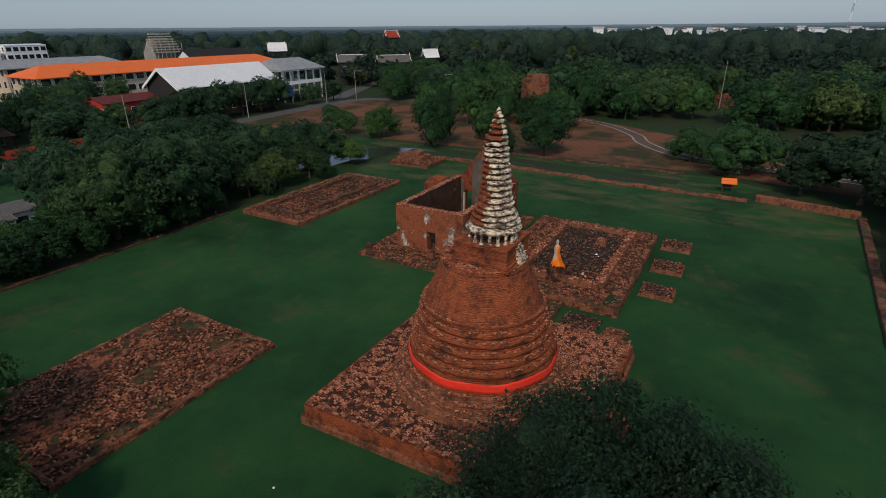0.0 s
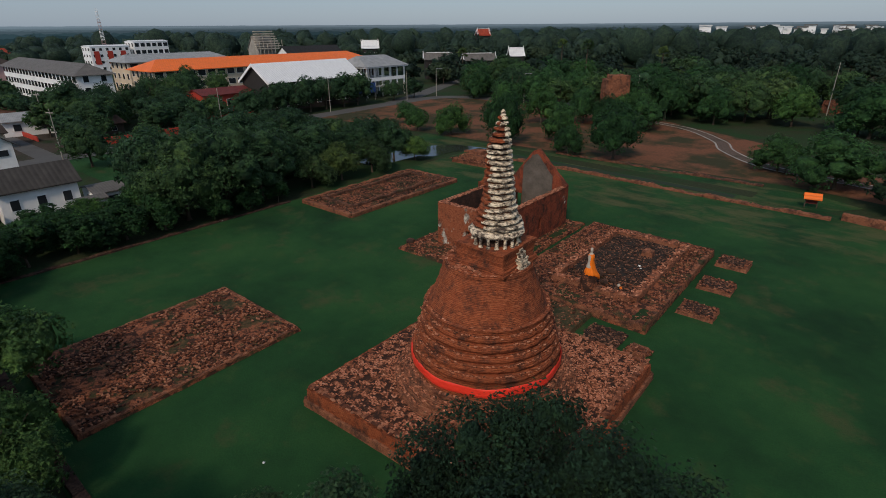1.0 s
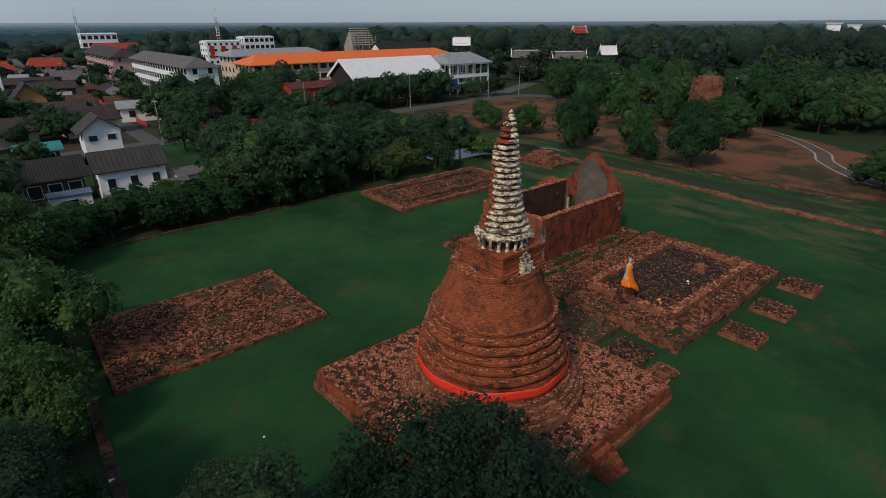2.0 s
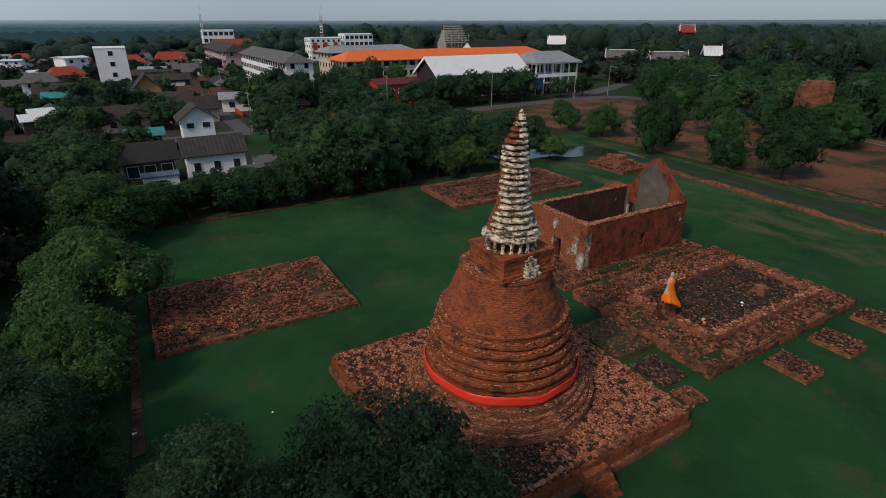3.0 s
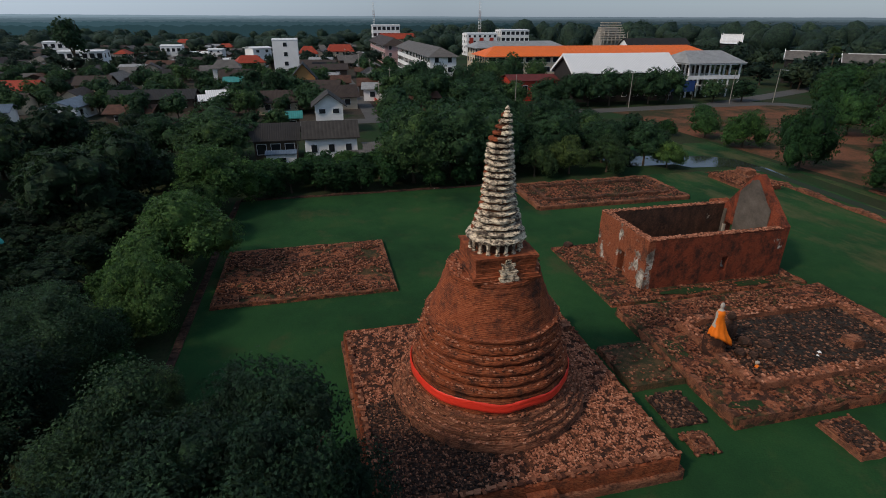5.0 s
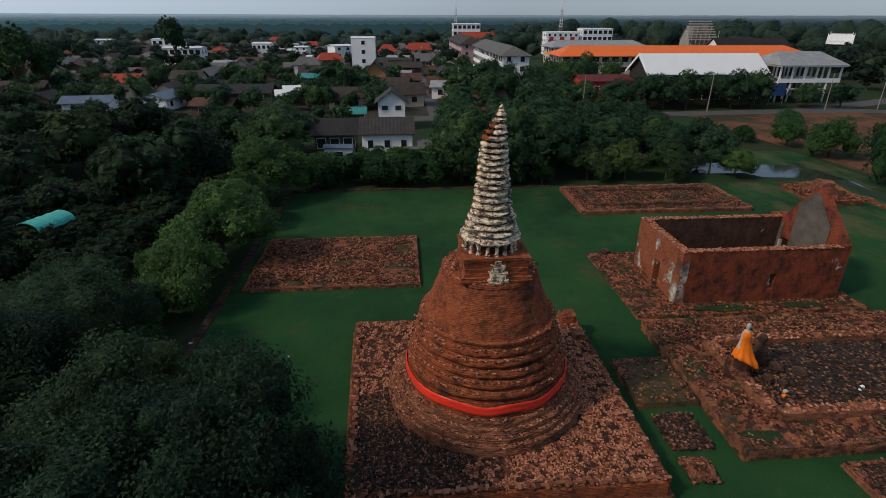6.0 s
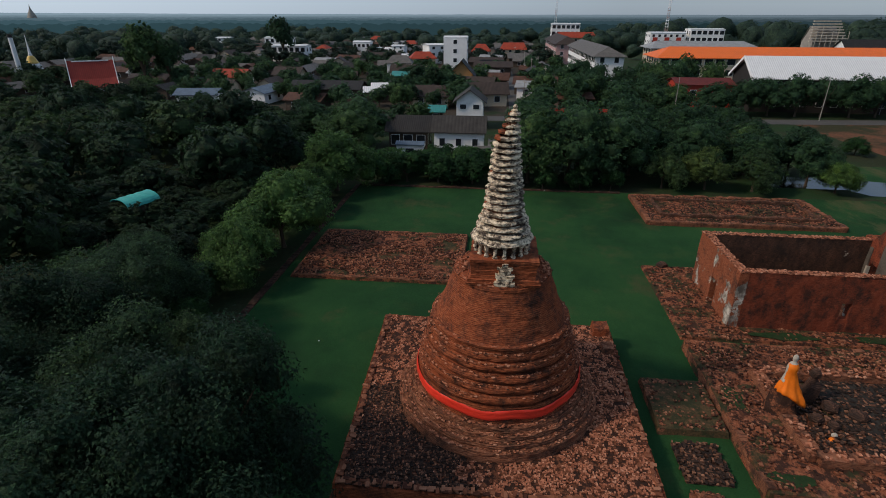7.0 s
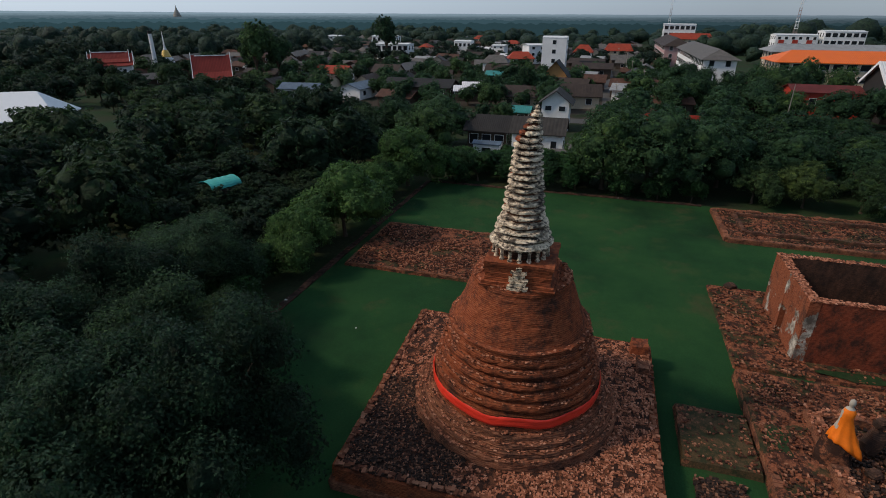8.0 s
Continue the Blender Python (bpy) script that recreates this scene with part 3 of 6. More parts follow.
def build_stupa():
    st = thing("stupa", "tall bell-shaped brick stupa with a leaning stucco-ringed spire", "stupa", (CX, CY, 0))
    prof = [(5.75, 1.2)]
    for r, za, zb in ((5.66, 1.25, 1.82), (5.38, 1.85, 2.12), (5.12, 2.15, 2.42), (4.88, 2.45, 2.74)):
        prof += courses(r, za, r - 0.06, zb)
    part("base", lathe(prof + [(4.3, 2.8)], 150, 0.1, 1.0), BRICK_DARK, st)
    part("drum", lathe([(4.35, 2.75)] + courses(4.56, 2.76, 4.46, 3.66) + [(4.1, 3.7)], 150, 0.04, 2.0), BRICK, st)
    for i in range(5):
        r, z, h = 4.48 - 0.165 * i, 3.7 + 0.53 * i, 0.5 + 0.03 * (i % 2)
        pr = [(r - 0.42, z)] + [(r - 0.24 + 0.26 * math.sin(math.pi * (0.1 + 0.8 * k / 7)), z + h * k / 7 + 0.012 * (k % 2)) for k in range(8)] + [(r - 0.5, z + h + 0.05)]
        part("ring_moulding", lathe(pr, 160, 0.075, 3.0 + i), BRICK, st)
        ring_rubble(r - 0.1, z + h * 0.93, 300, 40 + i, st)
    for i, (r, z) in enumerate(((5.5, 1.85), (5.24, 2.15), (4.98, 2.45), (4.7, 2.78))):
        ring_rubble(r, z, 420, 50 + i, st)
    bell = [(3.5, 6.3)] + courses(3.66, 6.34, 3.62, 6.56, 0.11) + [(3.74, 6.58), (3.74, 6.68), (3.5, 6.71)] + [(3.46 - 0.42 * k / 10, 6.74 + 1.0 * k / 10) for k in range(11)] + [(3.04 - 0.44 * k / 12, 7.74 + 1.2 * k / 12) for k in range(1, 13)] + [(2.55, 9.05), (2.58, 9.1), (2.56, 9.25)] + [(2.38, 9.32), (1.2, 9.4)]
    part("bell", lathe(bell, 190, 0.05, 7.0), BRICK, st)
    ring_rubble(3.6, 6.66, 260, 60, st)
    ring_rubble(2.42, 9.3, 200, 61, st)
    brick_field("rubble", (-2.45, -2.45, 2.45, 2.45), 420, 9.36, LOOSE, st, lambda x, y: 1.0 if 1.9 < math.hypot(x, y) < 2.4 or (math.hypot(x, y) < 2.4 and max(abs(x), abs(y)) > 1.75) else 0.0, 5)
    # square block above the bell
    bx, by = 0.43, 0.04
    bm = bmesh.new()
    prev = None
    for z, w in ((9.3, 1.82), (9.42, 1.84), (9.44, 1.74), (9.56, 1.75), (9.58, 1.64), (9.75, 1.62), (9.76, 1.6), (10.0, 1.62), (10.02, 1.6), (10.26, 1.62), (10.3, 1.64), (10.42, 1.65), (10.44, 1.68), (10.58, 1.68)):
        ring = []
        for i in range(48):
            side, k = divmod(i, 12)
            u = -1 + 2 * k / 12
            x, y = ((u, -1), (1, u), (-u, 1), (-1, -u))[side]
            q = w + 0.05 * noise.noise((x * 4, y * 4, z * 5)) - 0.08 * max(0, noise.noise((x * 1.5, y * 1.5, z * 1.5)))
            ring.append(bm.verts.new((bx + x * q, by + y * q, z)))
        if prev:
            for i in range(48):
                bm.faces.new((prev[i], prev[(i + 1) % 48], ring[(i + 1) % 48], ring[i]))
        prev = ring
    bm.faces.new(prev)
    part("square_block", bm, BRICK, st)
    bm = bmesh.new()
    for k, (w, h0, h1) in enumerate(((0.55, 9.36, 9.54), (0.44, 9.56, 9.74), (0.5, 9.76, 9.88), (0.34, 9.9, 10.1), (0.4, 10.12, 10.22), (0.22, 10.24, 10.42))):
        box(bm, bx + 1.55, by - w + 0.1, h0, bx + 2.0 - 0.06 * k, by + w, h1)
    bmesh.ops.subdivide_edges(bm, edges=bm.edges[:], cuts=3, use_grid_fill=True)
    for v in bm.verts:
        v.co += 0.07 * noise.noise_vector(v.co * 4.0)
    part("stucco_niche", bm, STUCCO, st, "pale stucco stepped niche")
    sx, sy = 0.54, -0.1
    bm = lathe([(1.02, 10.58), (1.0, 11.2)], 40, 0.03, 9.0)
    bmesh.ops.translate(bm, vec=(sx, sy, 0), verts=bm.verts)
    part("colonnade_core", bm, BRICK_SOOT_SHADE, st)
    for i in range(18):
        a = 2 * math.pi * (i + 0.3) / 18
        if i in (5, 11):
            continue
        wob = 0.05 * noise.noise((i * 3.1, 2, 0))
        bm = lathe([(0.13, 10.58), (0.13, 10.66), (0.09, 10.68), (0.085, 11.05), (0.13, 11.1), (0.14, 11.2)], 10, 0.02, i * 3.0)
        bmesh.ops.translate(bm, vec=(sx + (1.3 + wob) * math.cos(a), sy + (1.3 + wob) * math.sin(a), 0), verts=bm.verts)
        part("pillar", bm, STUCCO, st, "pale stucco pillar")

    def axis(z):
        """The spire stands upright; its broken head bends north."""
        k = max(0.0, z - 15.9)
        return sx - 0.03 * k, sy + 0.22 * k
    bm = lathe([(1.3, 11.16), (1.52, 11.2), (1.58, 11.3), (1.5, 11.42), (1.34, 11.5)], 70, 0.08, 11.0)
    bmesh.ops.translate(bm, vec=(sx, sy, 0), verts=bm.verts)
    part("spire_base", bm, STUCCO, st)
    bm = lathe([(1.0 - 0.84 * k / 12, 11.4 + 5.6 * k / 12) for k in range(13)], 40, 0.05, 12.0)
    for v in bm.verts:
        ox, oy = axis(v.co.z)
        v.co.x, v.co.y = v.co.x + ox, v.co.y + oy
    part("spire_core", bm, BRICK_DARK, st)
    # white rings, broken away on the weather side
    z, k = 11.48, 0
    while z < 17.3:
        f = (z - 11.48) / 4.7
        r = max(1.4 - 1.6 * f, 1.16 - 0.6 * f) if f < 1 else max(0.16, 0.56 - 1.25 * (f - 1) - 0.15 * (f - 1) ** 0.5)
        r += 0.045 * noise.noise((k * 1.9, 7.0, 0.0))
        h = (0.33 - 0.05 * f) * (1 + 0.28 * noise.noise((k * 1.37, 4.0, 0.0)))
        tilt = radians(2.2) * noise.noise((k * 0.77, 1.0, 5.0)), radians(2.2) * noise.noise((k * 0.9, 6.0, 2.0))
        bm = bmesh.new()
        segs = 56
        lx, ly = axis(z)
        rows = []
        for i in range(segs):
            a = 2 * math.pi * i / segs
            away = max(0.0, math.cos(a - radians(222)) - 0.45) * 1.6
            away += 1.2 * max(0.0, noise.noise((math.cos(a) * 1.6 + k * 1.7, math.sin(a) * 1.6, k * 0.9)) - 0.08)
            away = min(1.2, away) * (1 if f < 0.72 else 0.3 if f < 0.97 else 1.1) + max(0, noise.noise((math.cos(a) * 3.0, math.sin(a) * 3.0, z * 2.3))) * 0.5
            dent = max(0.0, noise.noise((math.cos(a) * 4.5 + k * 5.1, math.sin(a) * 4.5, k * 2.7)) - 0.25) * 0.3
            ring = []
            for rr, hh in ((-0.3, 0.0), (-0.26, 0.3), (0.04, 0.36), (0.08, 0.46), (0.07, 0.74), (0.0, 0.84), (-0.26, 0.97)):
                jit = (0.015 + 0.035 * (hh > 0.28)) * noise.noise((math.cos(a) * 3.4 + k * 3, math.sin(a) * 3.4, z + hh * 4))
                q = max(0.05, r + rr * (1 - f * 0.4) - (0.16 * away + dent) * min(1, r) + jit)
                x, y = q * math.cos(a), q * math.sin(a)
                ring.append(bm.verts.new((lx + x, ly + y, z + hh * h + 0.05 * noise.noise((math.cos(a) * 2.4 + k, math.sin(a) * 2.4, hh)) + x * tilt[0] + y * tilt[1])))
            rows.append(ring)
        for i in range(segs):
            p, q = rows[i], rows[(i + 1) % segs]
            for j in range(6):
                bm.faces.new((p[j], q[j], q[j + 1], p[j + 1]))
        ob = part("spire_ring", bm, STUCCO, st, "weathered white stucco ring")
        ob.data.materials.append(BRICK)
        ob.data.materials.append(BRICK_SOOT_SHADE)
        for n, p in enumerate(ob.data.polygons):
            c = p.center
            # Recess and underside faces turn near-black to paint in the shade between rings.
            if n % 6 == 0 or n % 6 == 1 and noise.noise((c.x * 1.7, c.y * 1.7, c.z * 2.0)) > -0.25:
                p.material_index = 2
                continue
            side = math.cos(math.atan2(c.y - ly, c.x - lx) - radians(212 if f < 0.93 else 262))
            if side + 0.45 * noise.noise((c.x * 1.5, c.y * 1.5, c.z * 1.1)) + 0.2 * noise.noise((c.x * 6, c.y * 6, c.z * 5)) > (0.62 if f < 0.75 else 0.9 if f < 0.93 else 0.42 if f < 1.12 else 0.85):
                p.material_index = 1
        z += h
        k += 1
    lx, ly = axis(17.3)
    bm = lathe([(0.17, 17.2), (0.2, 17.34), (0.12, 17.38), (0.17, 17.46), (0.11, 17.52), (0.13, 17.6), (0.04, 17.72)], 20, 0.07, 21.0)
    bmesh.ops.translate(bm, vec=(lx, ly, 0), verts=bm.verts)
    part("broken_tip", bm, STUCCO, st, "broken spire tip with stucco remnants")
    return st


build_stupa()


def build_band():
    """The cloth wound round the drum, sagging in folds."""
    bm = bmesh.new()
    n, rows = 160, []
    for i in range(n):
        a = 2 * math.pi * i / n
        sag = 0.05 * math.sin(a * 9) + 0.06 * noise.noise((a * 3, 0, 0))
        col = []
        for j, (dr, dz) in enumerate(((0.02, -0.34), (0.08, -0.27), (0.1, -0.1), (0.06, 0.04), (0.09, 0.16), (0.02, 0.24))):
            r = 4.53 + dr + 0.045 * noise.noise((a * 16, j * 1.1, 4))
            col.append(bm.verts.new((CX + r * math.cos(a), CY + r * math.sin(a), 3.31 + dz + sag)))
        rows.append(col)
    for i in range(n):
        p, q = rows[i], rows[(i + 1) % n]
        for j in range(5):
            bm.faces.new((p[j], q[j], q[j + 1], p[j + 1]))
    ob = part("cloth_band", bm, CLOTH)
    ob.data.shade_smooth()
    tagged(ob, "vermilion cloth sash wrapped round the stupa's drum", "cloth")


build_band()


# ---- roofless hall ----
def build_hall():
    x0, x1, y0, y1 = -18.7, -10.8, 17.6, 30.4
    base = thing("hall_terrace", "low worn brick apron round the roofless hall", "terrace")
    part("body", rough_top(-21.0, 13.5, -9.0, 32.5, 0, 0.22, 0.5, 0.1, 31.0), SPECKLE_MOSS, base)
    brick_field("rubble", (-21, 13.5, -9.0, 32.4), 4200, 0.235, LOOSE_RED, base, lambda x, y: 0.0 if x0 < x < x1 and y0 < y < y1 else min(1, max(0.06, 0.55 + 1.5 * noise.noise((x * 0.5, y * 0.5, 7)) + 0.9 * noise.noise((x * 1.6, y * 1.6, 7)))), 32)
    h = thing("roofless_hall", "roofless red brick hall with plastered gable and bare walls", "hall")
    top = 4.75
    dx0, dx1, dz = -14.95, -13.95, 2.35

    bm = bmesh.new()
    ruin_wall(bm, (x0, y0), (dx0, y0), 0.7, top, 0.08, 0.3, 40.0)
    ruin_wall(bm, (dx1, y0), (x1, y0), 0.7, top, 0.08, 0.3, 41.0)
    ruin_wall(bm, (dx0, y0), (dx1, y0), 0.68, top - dz, 0.04, 0.3, 42.0, dz)
    part("front_wall", bm, BRICK_FRONT, h)
    bm = bmesh.new()
    ruin_wall(bm, (x1 - 0.35, y0 + 0.36), (x1 - 0.35, 24.7), 0.7, top, 0.1, 0.3, 43.0)
    ruin_wall(bm, (x1 - 0.35, 24.7), (x1 - 0.35, 25.4), 0.66, 1.3, 0.02, 0.3, 44.0)
    ruin_wall(bm, (x1 - 0.35, 24.7), (x1 - 0.35, 25.4), 0.66, top - 2.6, 0.05, 0.3, 45.0, 2.6)
    ruin_wall(bm, (x1 - 0.35, 25.4), (x1 - 0.35, y1), 0.7, top - 0.1, 0.1, 0.3, 46.0)
    part("side_wall", bm, BRICK_HALL, h)
    bm = bmesh.new()
    ruin_wall(bm, (x0 + 0.35, y0 + 0.36), (x0 + 0.35, y1), 0.7, top, 0.16, 0.3, 47.0)
    part("side_wall", bm, BRICK_SOOT_SHADE, h)

    def gable(s):
        x = x0 + s
        if x < -18.0:
            return 4.75
        if x < -15.3:
            return 4.8 + (x + 18.0) * 1.3
        if x < -14.6:
            return 8.3 + (x + 15.3) * 0.6
        return max(4.7, 8.7 - (x + 14.6) * 1.02)
    ox0, ox1, oz = -17.5, -16.5, 3.0
    bm = bmesh.new()
    ruin_wall(bm, (x0, y1 + 0.35), (ox0, y1 + 0.35), 0.75, gable, 0.12, 0.22, 48.0)
    ruin_wall(bm, (ox1, y1 + 0.35), (x1, y1 + 0.35), 0.75, lambda s: gable(s + ox1 - x0), 0.14, 0.22, 48.5)
    ruin_wall(bm, (ox0, y1 + 0.35), (ox1, y1 + 0.35), 0.72, lambda s: gable(s + ox0 - x0) - oz, 0.06, 0.22, 48.8, oz)
    part("gable_wall", bm, BRICK_HALL, h)
    bm = bmesh.new()
    ruin_wall(bm, (ox1 + 0.1, y1 - 0.06), (-12.5, y1 - 0.06), 0.12, lambda s: gable(s + ox1 + 0.1 - x0) - 0.35 - 0.12 * s, 0.3, 0.22, 49.0)
    ruin_wall(bm, (x0 + 0.75, y1 - 0.06), (ox0 - 0.05, y1 - 0.06), 0.12, 4.2, 0.4, 0.22, 49.5)
    part("plaster", bm, PLASTER, h, "grey plaster coat on the gable")
    part("door_jamb", box_mesh(ox0 - 0.12, y1 - 0.16, 0.3, ox0 + 0.06, y1 + 0.1, oz - 0.3), PALE_STONE, h, "pale limewashed door jamb")
    for i, (ar, n) in enumerate((((x0, y0 - 0.3, x1, y0 + 0.3), 190), ((x1 - 0.65, y0, x1 - 0.05, y1), 260), ((x0 + 0.05, y0, x0 + 0.65, y1), 260))):
        brick_field("top_rubble", ar, n * 2, top - 0.01, LOOSE, h, None, 400 + i, (0.24, 0.12, 0.03), 0.05)
    part("earth_floor", rough_top(x0 + 0.72, y0 + 0.38, x1 - 0.72, y1 - 0.15, 0.05, 0.25, 0.5, 0.08, 50.0), BRICK_FLOOR, h)
    st = thing("brick_stump", "broken square red brick stump beside the hall", "ruin", (-24.6, 36.2, 0))
    part("body", rough_top(-1.5, -1.5, 1.5, 1.5, 0, 1.9, 0.3, 0.25, 52.0), BRICK, st)
    part("cap", rough_top(-1.1, -1.0, 1.1, 1.1, 1.75, 0.6, 0.3, 0.2, 53.0), BRICK, st)


build_hall()


# ---- ruined bases ----
def rim_wall(bm, x0, y0, x1, y1, th, hi, seed, rag=0.08):
    ruin_wall(bm, (x0, y0), (x1, y0), th, hi, rag, 0.35, seed)
    ruin_wall(bm, (x1, y0), (x1, y1), th, hi, rag, 0.35, seed + 1)
    ruin_wall(bm, (x1, y1), (x0, y1), th, hi, rag, 0.35, seed + 2)
    ruin_wall(bm, (x0, y1), (x0, y0), th, hi, rag, 0.35, seed + 3)


def build_bases():
    b = thing("ruin_base", "long low brick foundation with grass creeping over its top", "ruin")
    part("body", rough_top(-26.6, -18.2, -15.6, -3.1, 0, 0.3, 0.5, 0.12, 60.0), SPECKLE_MOSS, b)
    bm = bmesh.new()
    rim_wall(bm, -26.45, -18.05, -15.75, -3.25, 0.34, 0.4, 61.0)
    part("rim", bm, BRICK_DARK, b)
    brick_field("rubble", (-26.4, -18.0, -15.8, -3.3), 7000, 0.34, LOOSE_RED, b, lambda x, y: min(1, max(0.03, 0.55 + 2.4 * noise.noise((x * 0.35, y * 0.35, 3)) + 1.2 * noise.noise((x * 1.6, y * 1.6, 3)))), 62)
    b = thing("ruin_base", "far brick foundation, red and rubbly, beside the trees", "ruin")
    part("body", rough_top(-42.2, 16.9, -32.4, 37.8, 0, 0.4, 0.6, 0.15, 63.0), SPECKLE_MOSS, b)
    bm = bmesh.new()
    rim_wall(bm, -42.1, 17.0, -32.5, 37.7, 0.6, 0.55, 64.0, 0.14)
    part("rim", bm, BRICK_DARK, b)
    bm = bmesh.new()
    rim_wall(bm, -40.2, 18.9, -34.4, 36.0, 0.5, 0.75, 64.5, 0.2)
    part("inner_wall", bm, BRICK_FLOOR, b)
    brick_field("rubble", (-41.9, 17.2, -32.7, 37.4), 2600, 0.43, LOOSE_DARK, b, lambda x, y: min(1, max(0.1, 0.6 + 1.4 * noise.noise((x * 0.4, y * 0.4, 9)))), 65, (0.2, 0.11, 0.05))
    brick_field("red_rubble", (-41.9, 17.2, -32.7, 37.4), 2200, 0.43, LOOSE_RED, b, lambda x, y: min(1, max(0.05, 0.4 - 1.6 * noise.noise((x * 0.4, y * 0.4, 9)))), 66, (0.2, 0.11, 0.05))
    b = thing("ruin_base", "small stepped brick ruin in the precinct corner", "ruin")
    part("body", rough_top(-41, 47.5, -33.5, 53, 0, 0.6, 0.4, 0.2, 66.0), BRICK_DARK, b)
    part("upper_step", rough_top(-39.5, 49, -35.5, 52, 0.55, 0.7, 0.4, 0.3, 67.0), BRICK_DARK, b)
    part("upper_step", rough_top(-38.6, 49.8, -36.6, 51.4, 1.2, 0.6, 0.4, 0.3, 68.0), BRICK_DARK, b)
    brick_field("rubble", (-41.5, 47, -33, 53.5), 900, lambda x, y: 0.65 if not (-39.5 < x < -35.5 and 49 < y < 52) else 1.3, LOOSE_RED, b, None, 68)
    # terrace with the seated statue
    b = thing("shrine_terrace", "broad ruined brick terrace with blackened centre and low inner walls", "ruin")
    part("body", rough_top(-7.8, 13.2, 5.2, 32.3, 0, 0.72, 0.5, 0.14, 70.0), SPECKLE_MOSS, b)
    bm = bmesh.new()
    rim_wall(bm, -4.4, 16.4, 2.9, 30.4, 0.8, 1.15, 71.0, 0.22)
    part("inner_wall", bm, BRICK_DARK, b)
    brick_field("wall_rubble", (-5.0, 15.8, 3.5, 31.0), 2600, lambda x, y: 1.14, LOOSE, b, lambda x, y: 0.85 if not (-4.0 < x < 2.5 and 16.8 < y < 30.0) and -4.75 < x < 3.25 and 16.05 < y < 30.75 else 0.0, 69)
    bm = bmesh.new()
    rim_wall(bm, -7.6, 13.4, 5.0, 32.1, 0.5, 0.72, 74.0, 0.34)
    part("rim", bm, BRICK_DARK, b)
    brick_field("rubble", (-7.6, 13.4, 5, 32.1), 9000, 0.75, LOOSE_RED, b, lambda x, y: 0.2 if -3.9 < x < 2.4 and 16.8 < y < 30 else min(1, max(0.06, 0.6 + 1.6 * noise.noise((x * 0.4, y * 0.4, 5)) + 1.0 * noise.noise((x * 1.6, y * 1.6, 5)))), 72, (0.18, 0.1, 0.055))
    part("soot_floor", rough_top(-3.9, 19.4, 2.35, 29.9, 0.68, 0.13, 0.4, 0.05, 78.0), SOOT_EARTH, b, "blackened ashy earth")
    brick_field("soot_rubble", (-3.9, 16.8, 2.4, 30), 2600, 0.8, LOOSE_DARK, b, None, 73)
    part("dark_slab", rough_top(-3.4, 30.9, 0.4, 31.9, 0.7, 0.16, 0.5, 0.06, 75.0), BRICK_DARK, b)
    part("brick_stub", rough_top(0.15, 25.85, 1.1, 26.8, 0.7, 0.65, 0.25, 0.2, 76.0), BRICK_DARK, b)
    rng = random.Random(19)
    for x, y, w, l, z in ((-9.7, 21.0, 0.7, 2.6, 0.3), (-9.8, 27.5, 0.6, 2.0, 0.3), (4.3, 14.6, 0.6, 1.2, 0.78), (-1.5, 14.2, 1.6, 0.6, 0.78)):
        pts = []
        for i in range(22):
            a = 2 * math.pi * i / 22
            k = 0.8 + 0.45 * noise.noise((math.cos(a) * 1.6 + x, math.sin(a) * 1.6, y)) + rng.uniform(-0.12, 0.12)
            pts.append((x + w * k * math.cos(a), y + l * k * math.sin(a)))
        sheet("grass_patch", pts, z + 0.005, MOSS, "ragged patch of grass grown over the old bricks", "grass")
    b = thing("ruin_base", "low brick platform patched with moss and grass", "ruin")
    part("body", rough_top(-3.6, 9.3, 0.9, 13.0, 0, 0.4, 0.4, 0.1, 77.0), SPECKLE_GRASS, b)
    brick_field("rubble", (-3.5, 9.4, 0.8, 13), 520, 0.41, LOOSE_RED, b, lambda x, y: 0.9 if min(x + 3.5, 0.8 - x, y - 9.4, 13 - y) < 0.4 else max(0.04, 0.15 + noise.noise((x * 0.9, y * 0.9, 1))), 78, (0.16, 0.09, 0.05))
    b = thing("ruin_base", "blackened square brick pit in the grass", "ruin")
    part("body", rough_top(1.7, 9.8, 4.3, 12.0, 0, 0.14, 0.4, 0.08, 79.0), BRICK_SOOT_SHADE, b)
    brick_field("rubble", (1.6, 9.7, 4.4, 12.1), 420, 0.16, LOOSE_DARK, b, None, 80)
    b = thing("brick_heap", "small heap of tumbled red bricks", "ruin")
    part("body", rough_top(5.2, 9.9, 6.3, 11.0, 0, 0.35, 0.25, 0.3, 81.0), BRICK_DARK, b)
    brick_field("rubble", (4.9, 9.6, 6.6, 11.3), 150, lambda x, y: 0.1 + 0.35 * max(0, 1 - math.hypot(x - 5.75, y - 10.45) / 0.9), LOOSE_RED, b, None, 82)
    for i, (y0, y1) in enumerate(((18.1, 20.2), (23.7, 26.1), (29.8, 32.3))):
        b = thing("brick_plinth", "small rectangular brick plinth sunk in the lawn", "plinth", group="row of plinths")
        part("body", rough_top(6.0, y0, 8.7, y1, 0, 0.32, 0.3, 0.08, 83.0 + i), BRICK_DARK, b)
        bm = bmesh.new()
        rim_wall(bm, 6.1, y0 + 0.1, 8.6, y1 - 0.1, 0.28, 0.4, 86.0 + i, 0.1)
        part("rim", bm, BRICK_DARK, b)
        brick_field("rim_rubble", (6.0, y0, 8.7, y1), 170, 0.4, LOOSE_RED, b, lambda x, y, p=y0, q=y1: 0.0 if 6.35 < x < 8.35 and p + 0.35 < y < q - 0.35 else 1.0, 95 + i)
        brick_field("rubble", (6.2, y0 + 0.2, 8.5, y1 - 0.2), 260, 0.34, LOOSE_DARK, b, None, 90 + i)


build_bases()


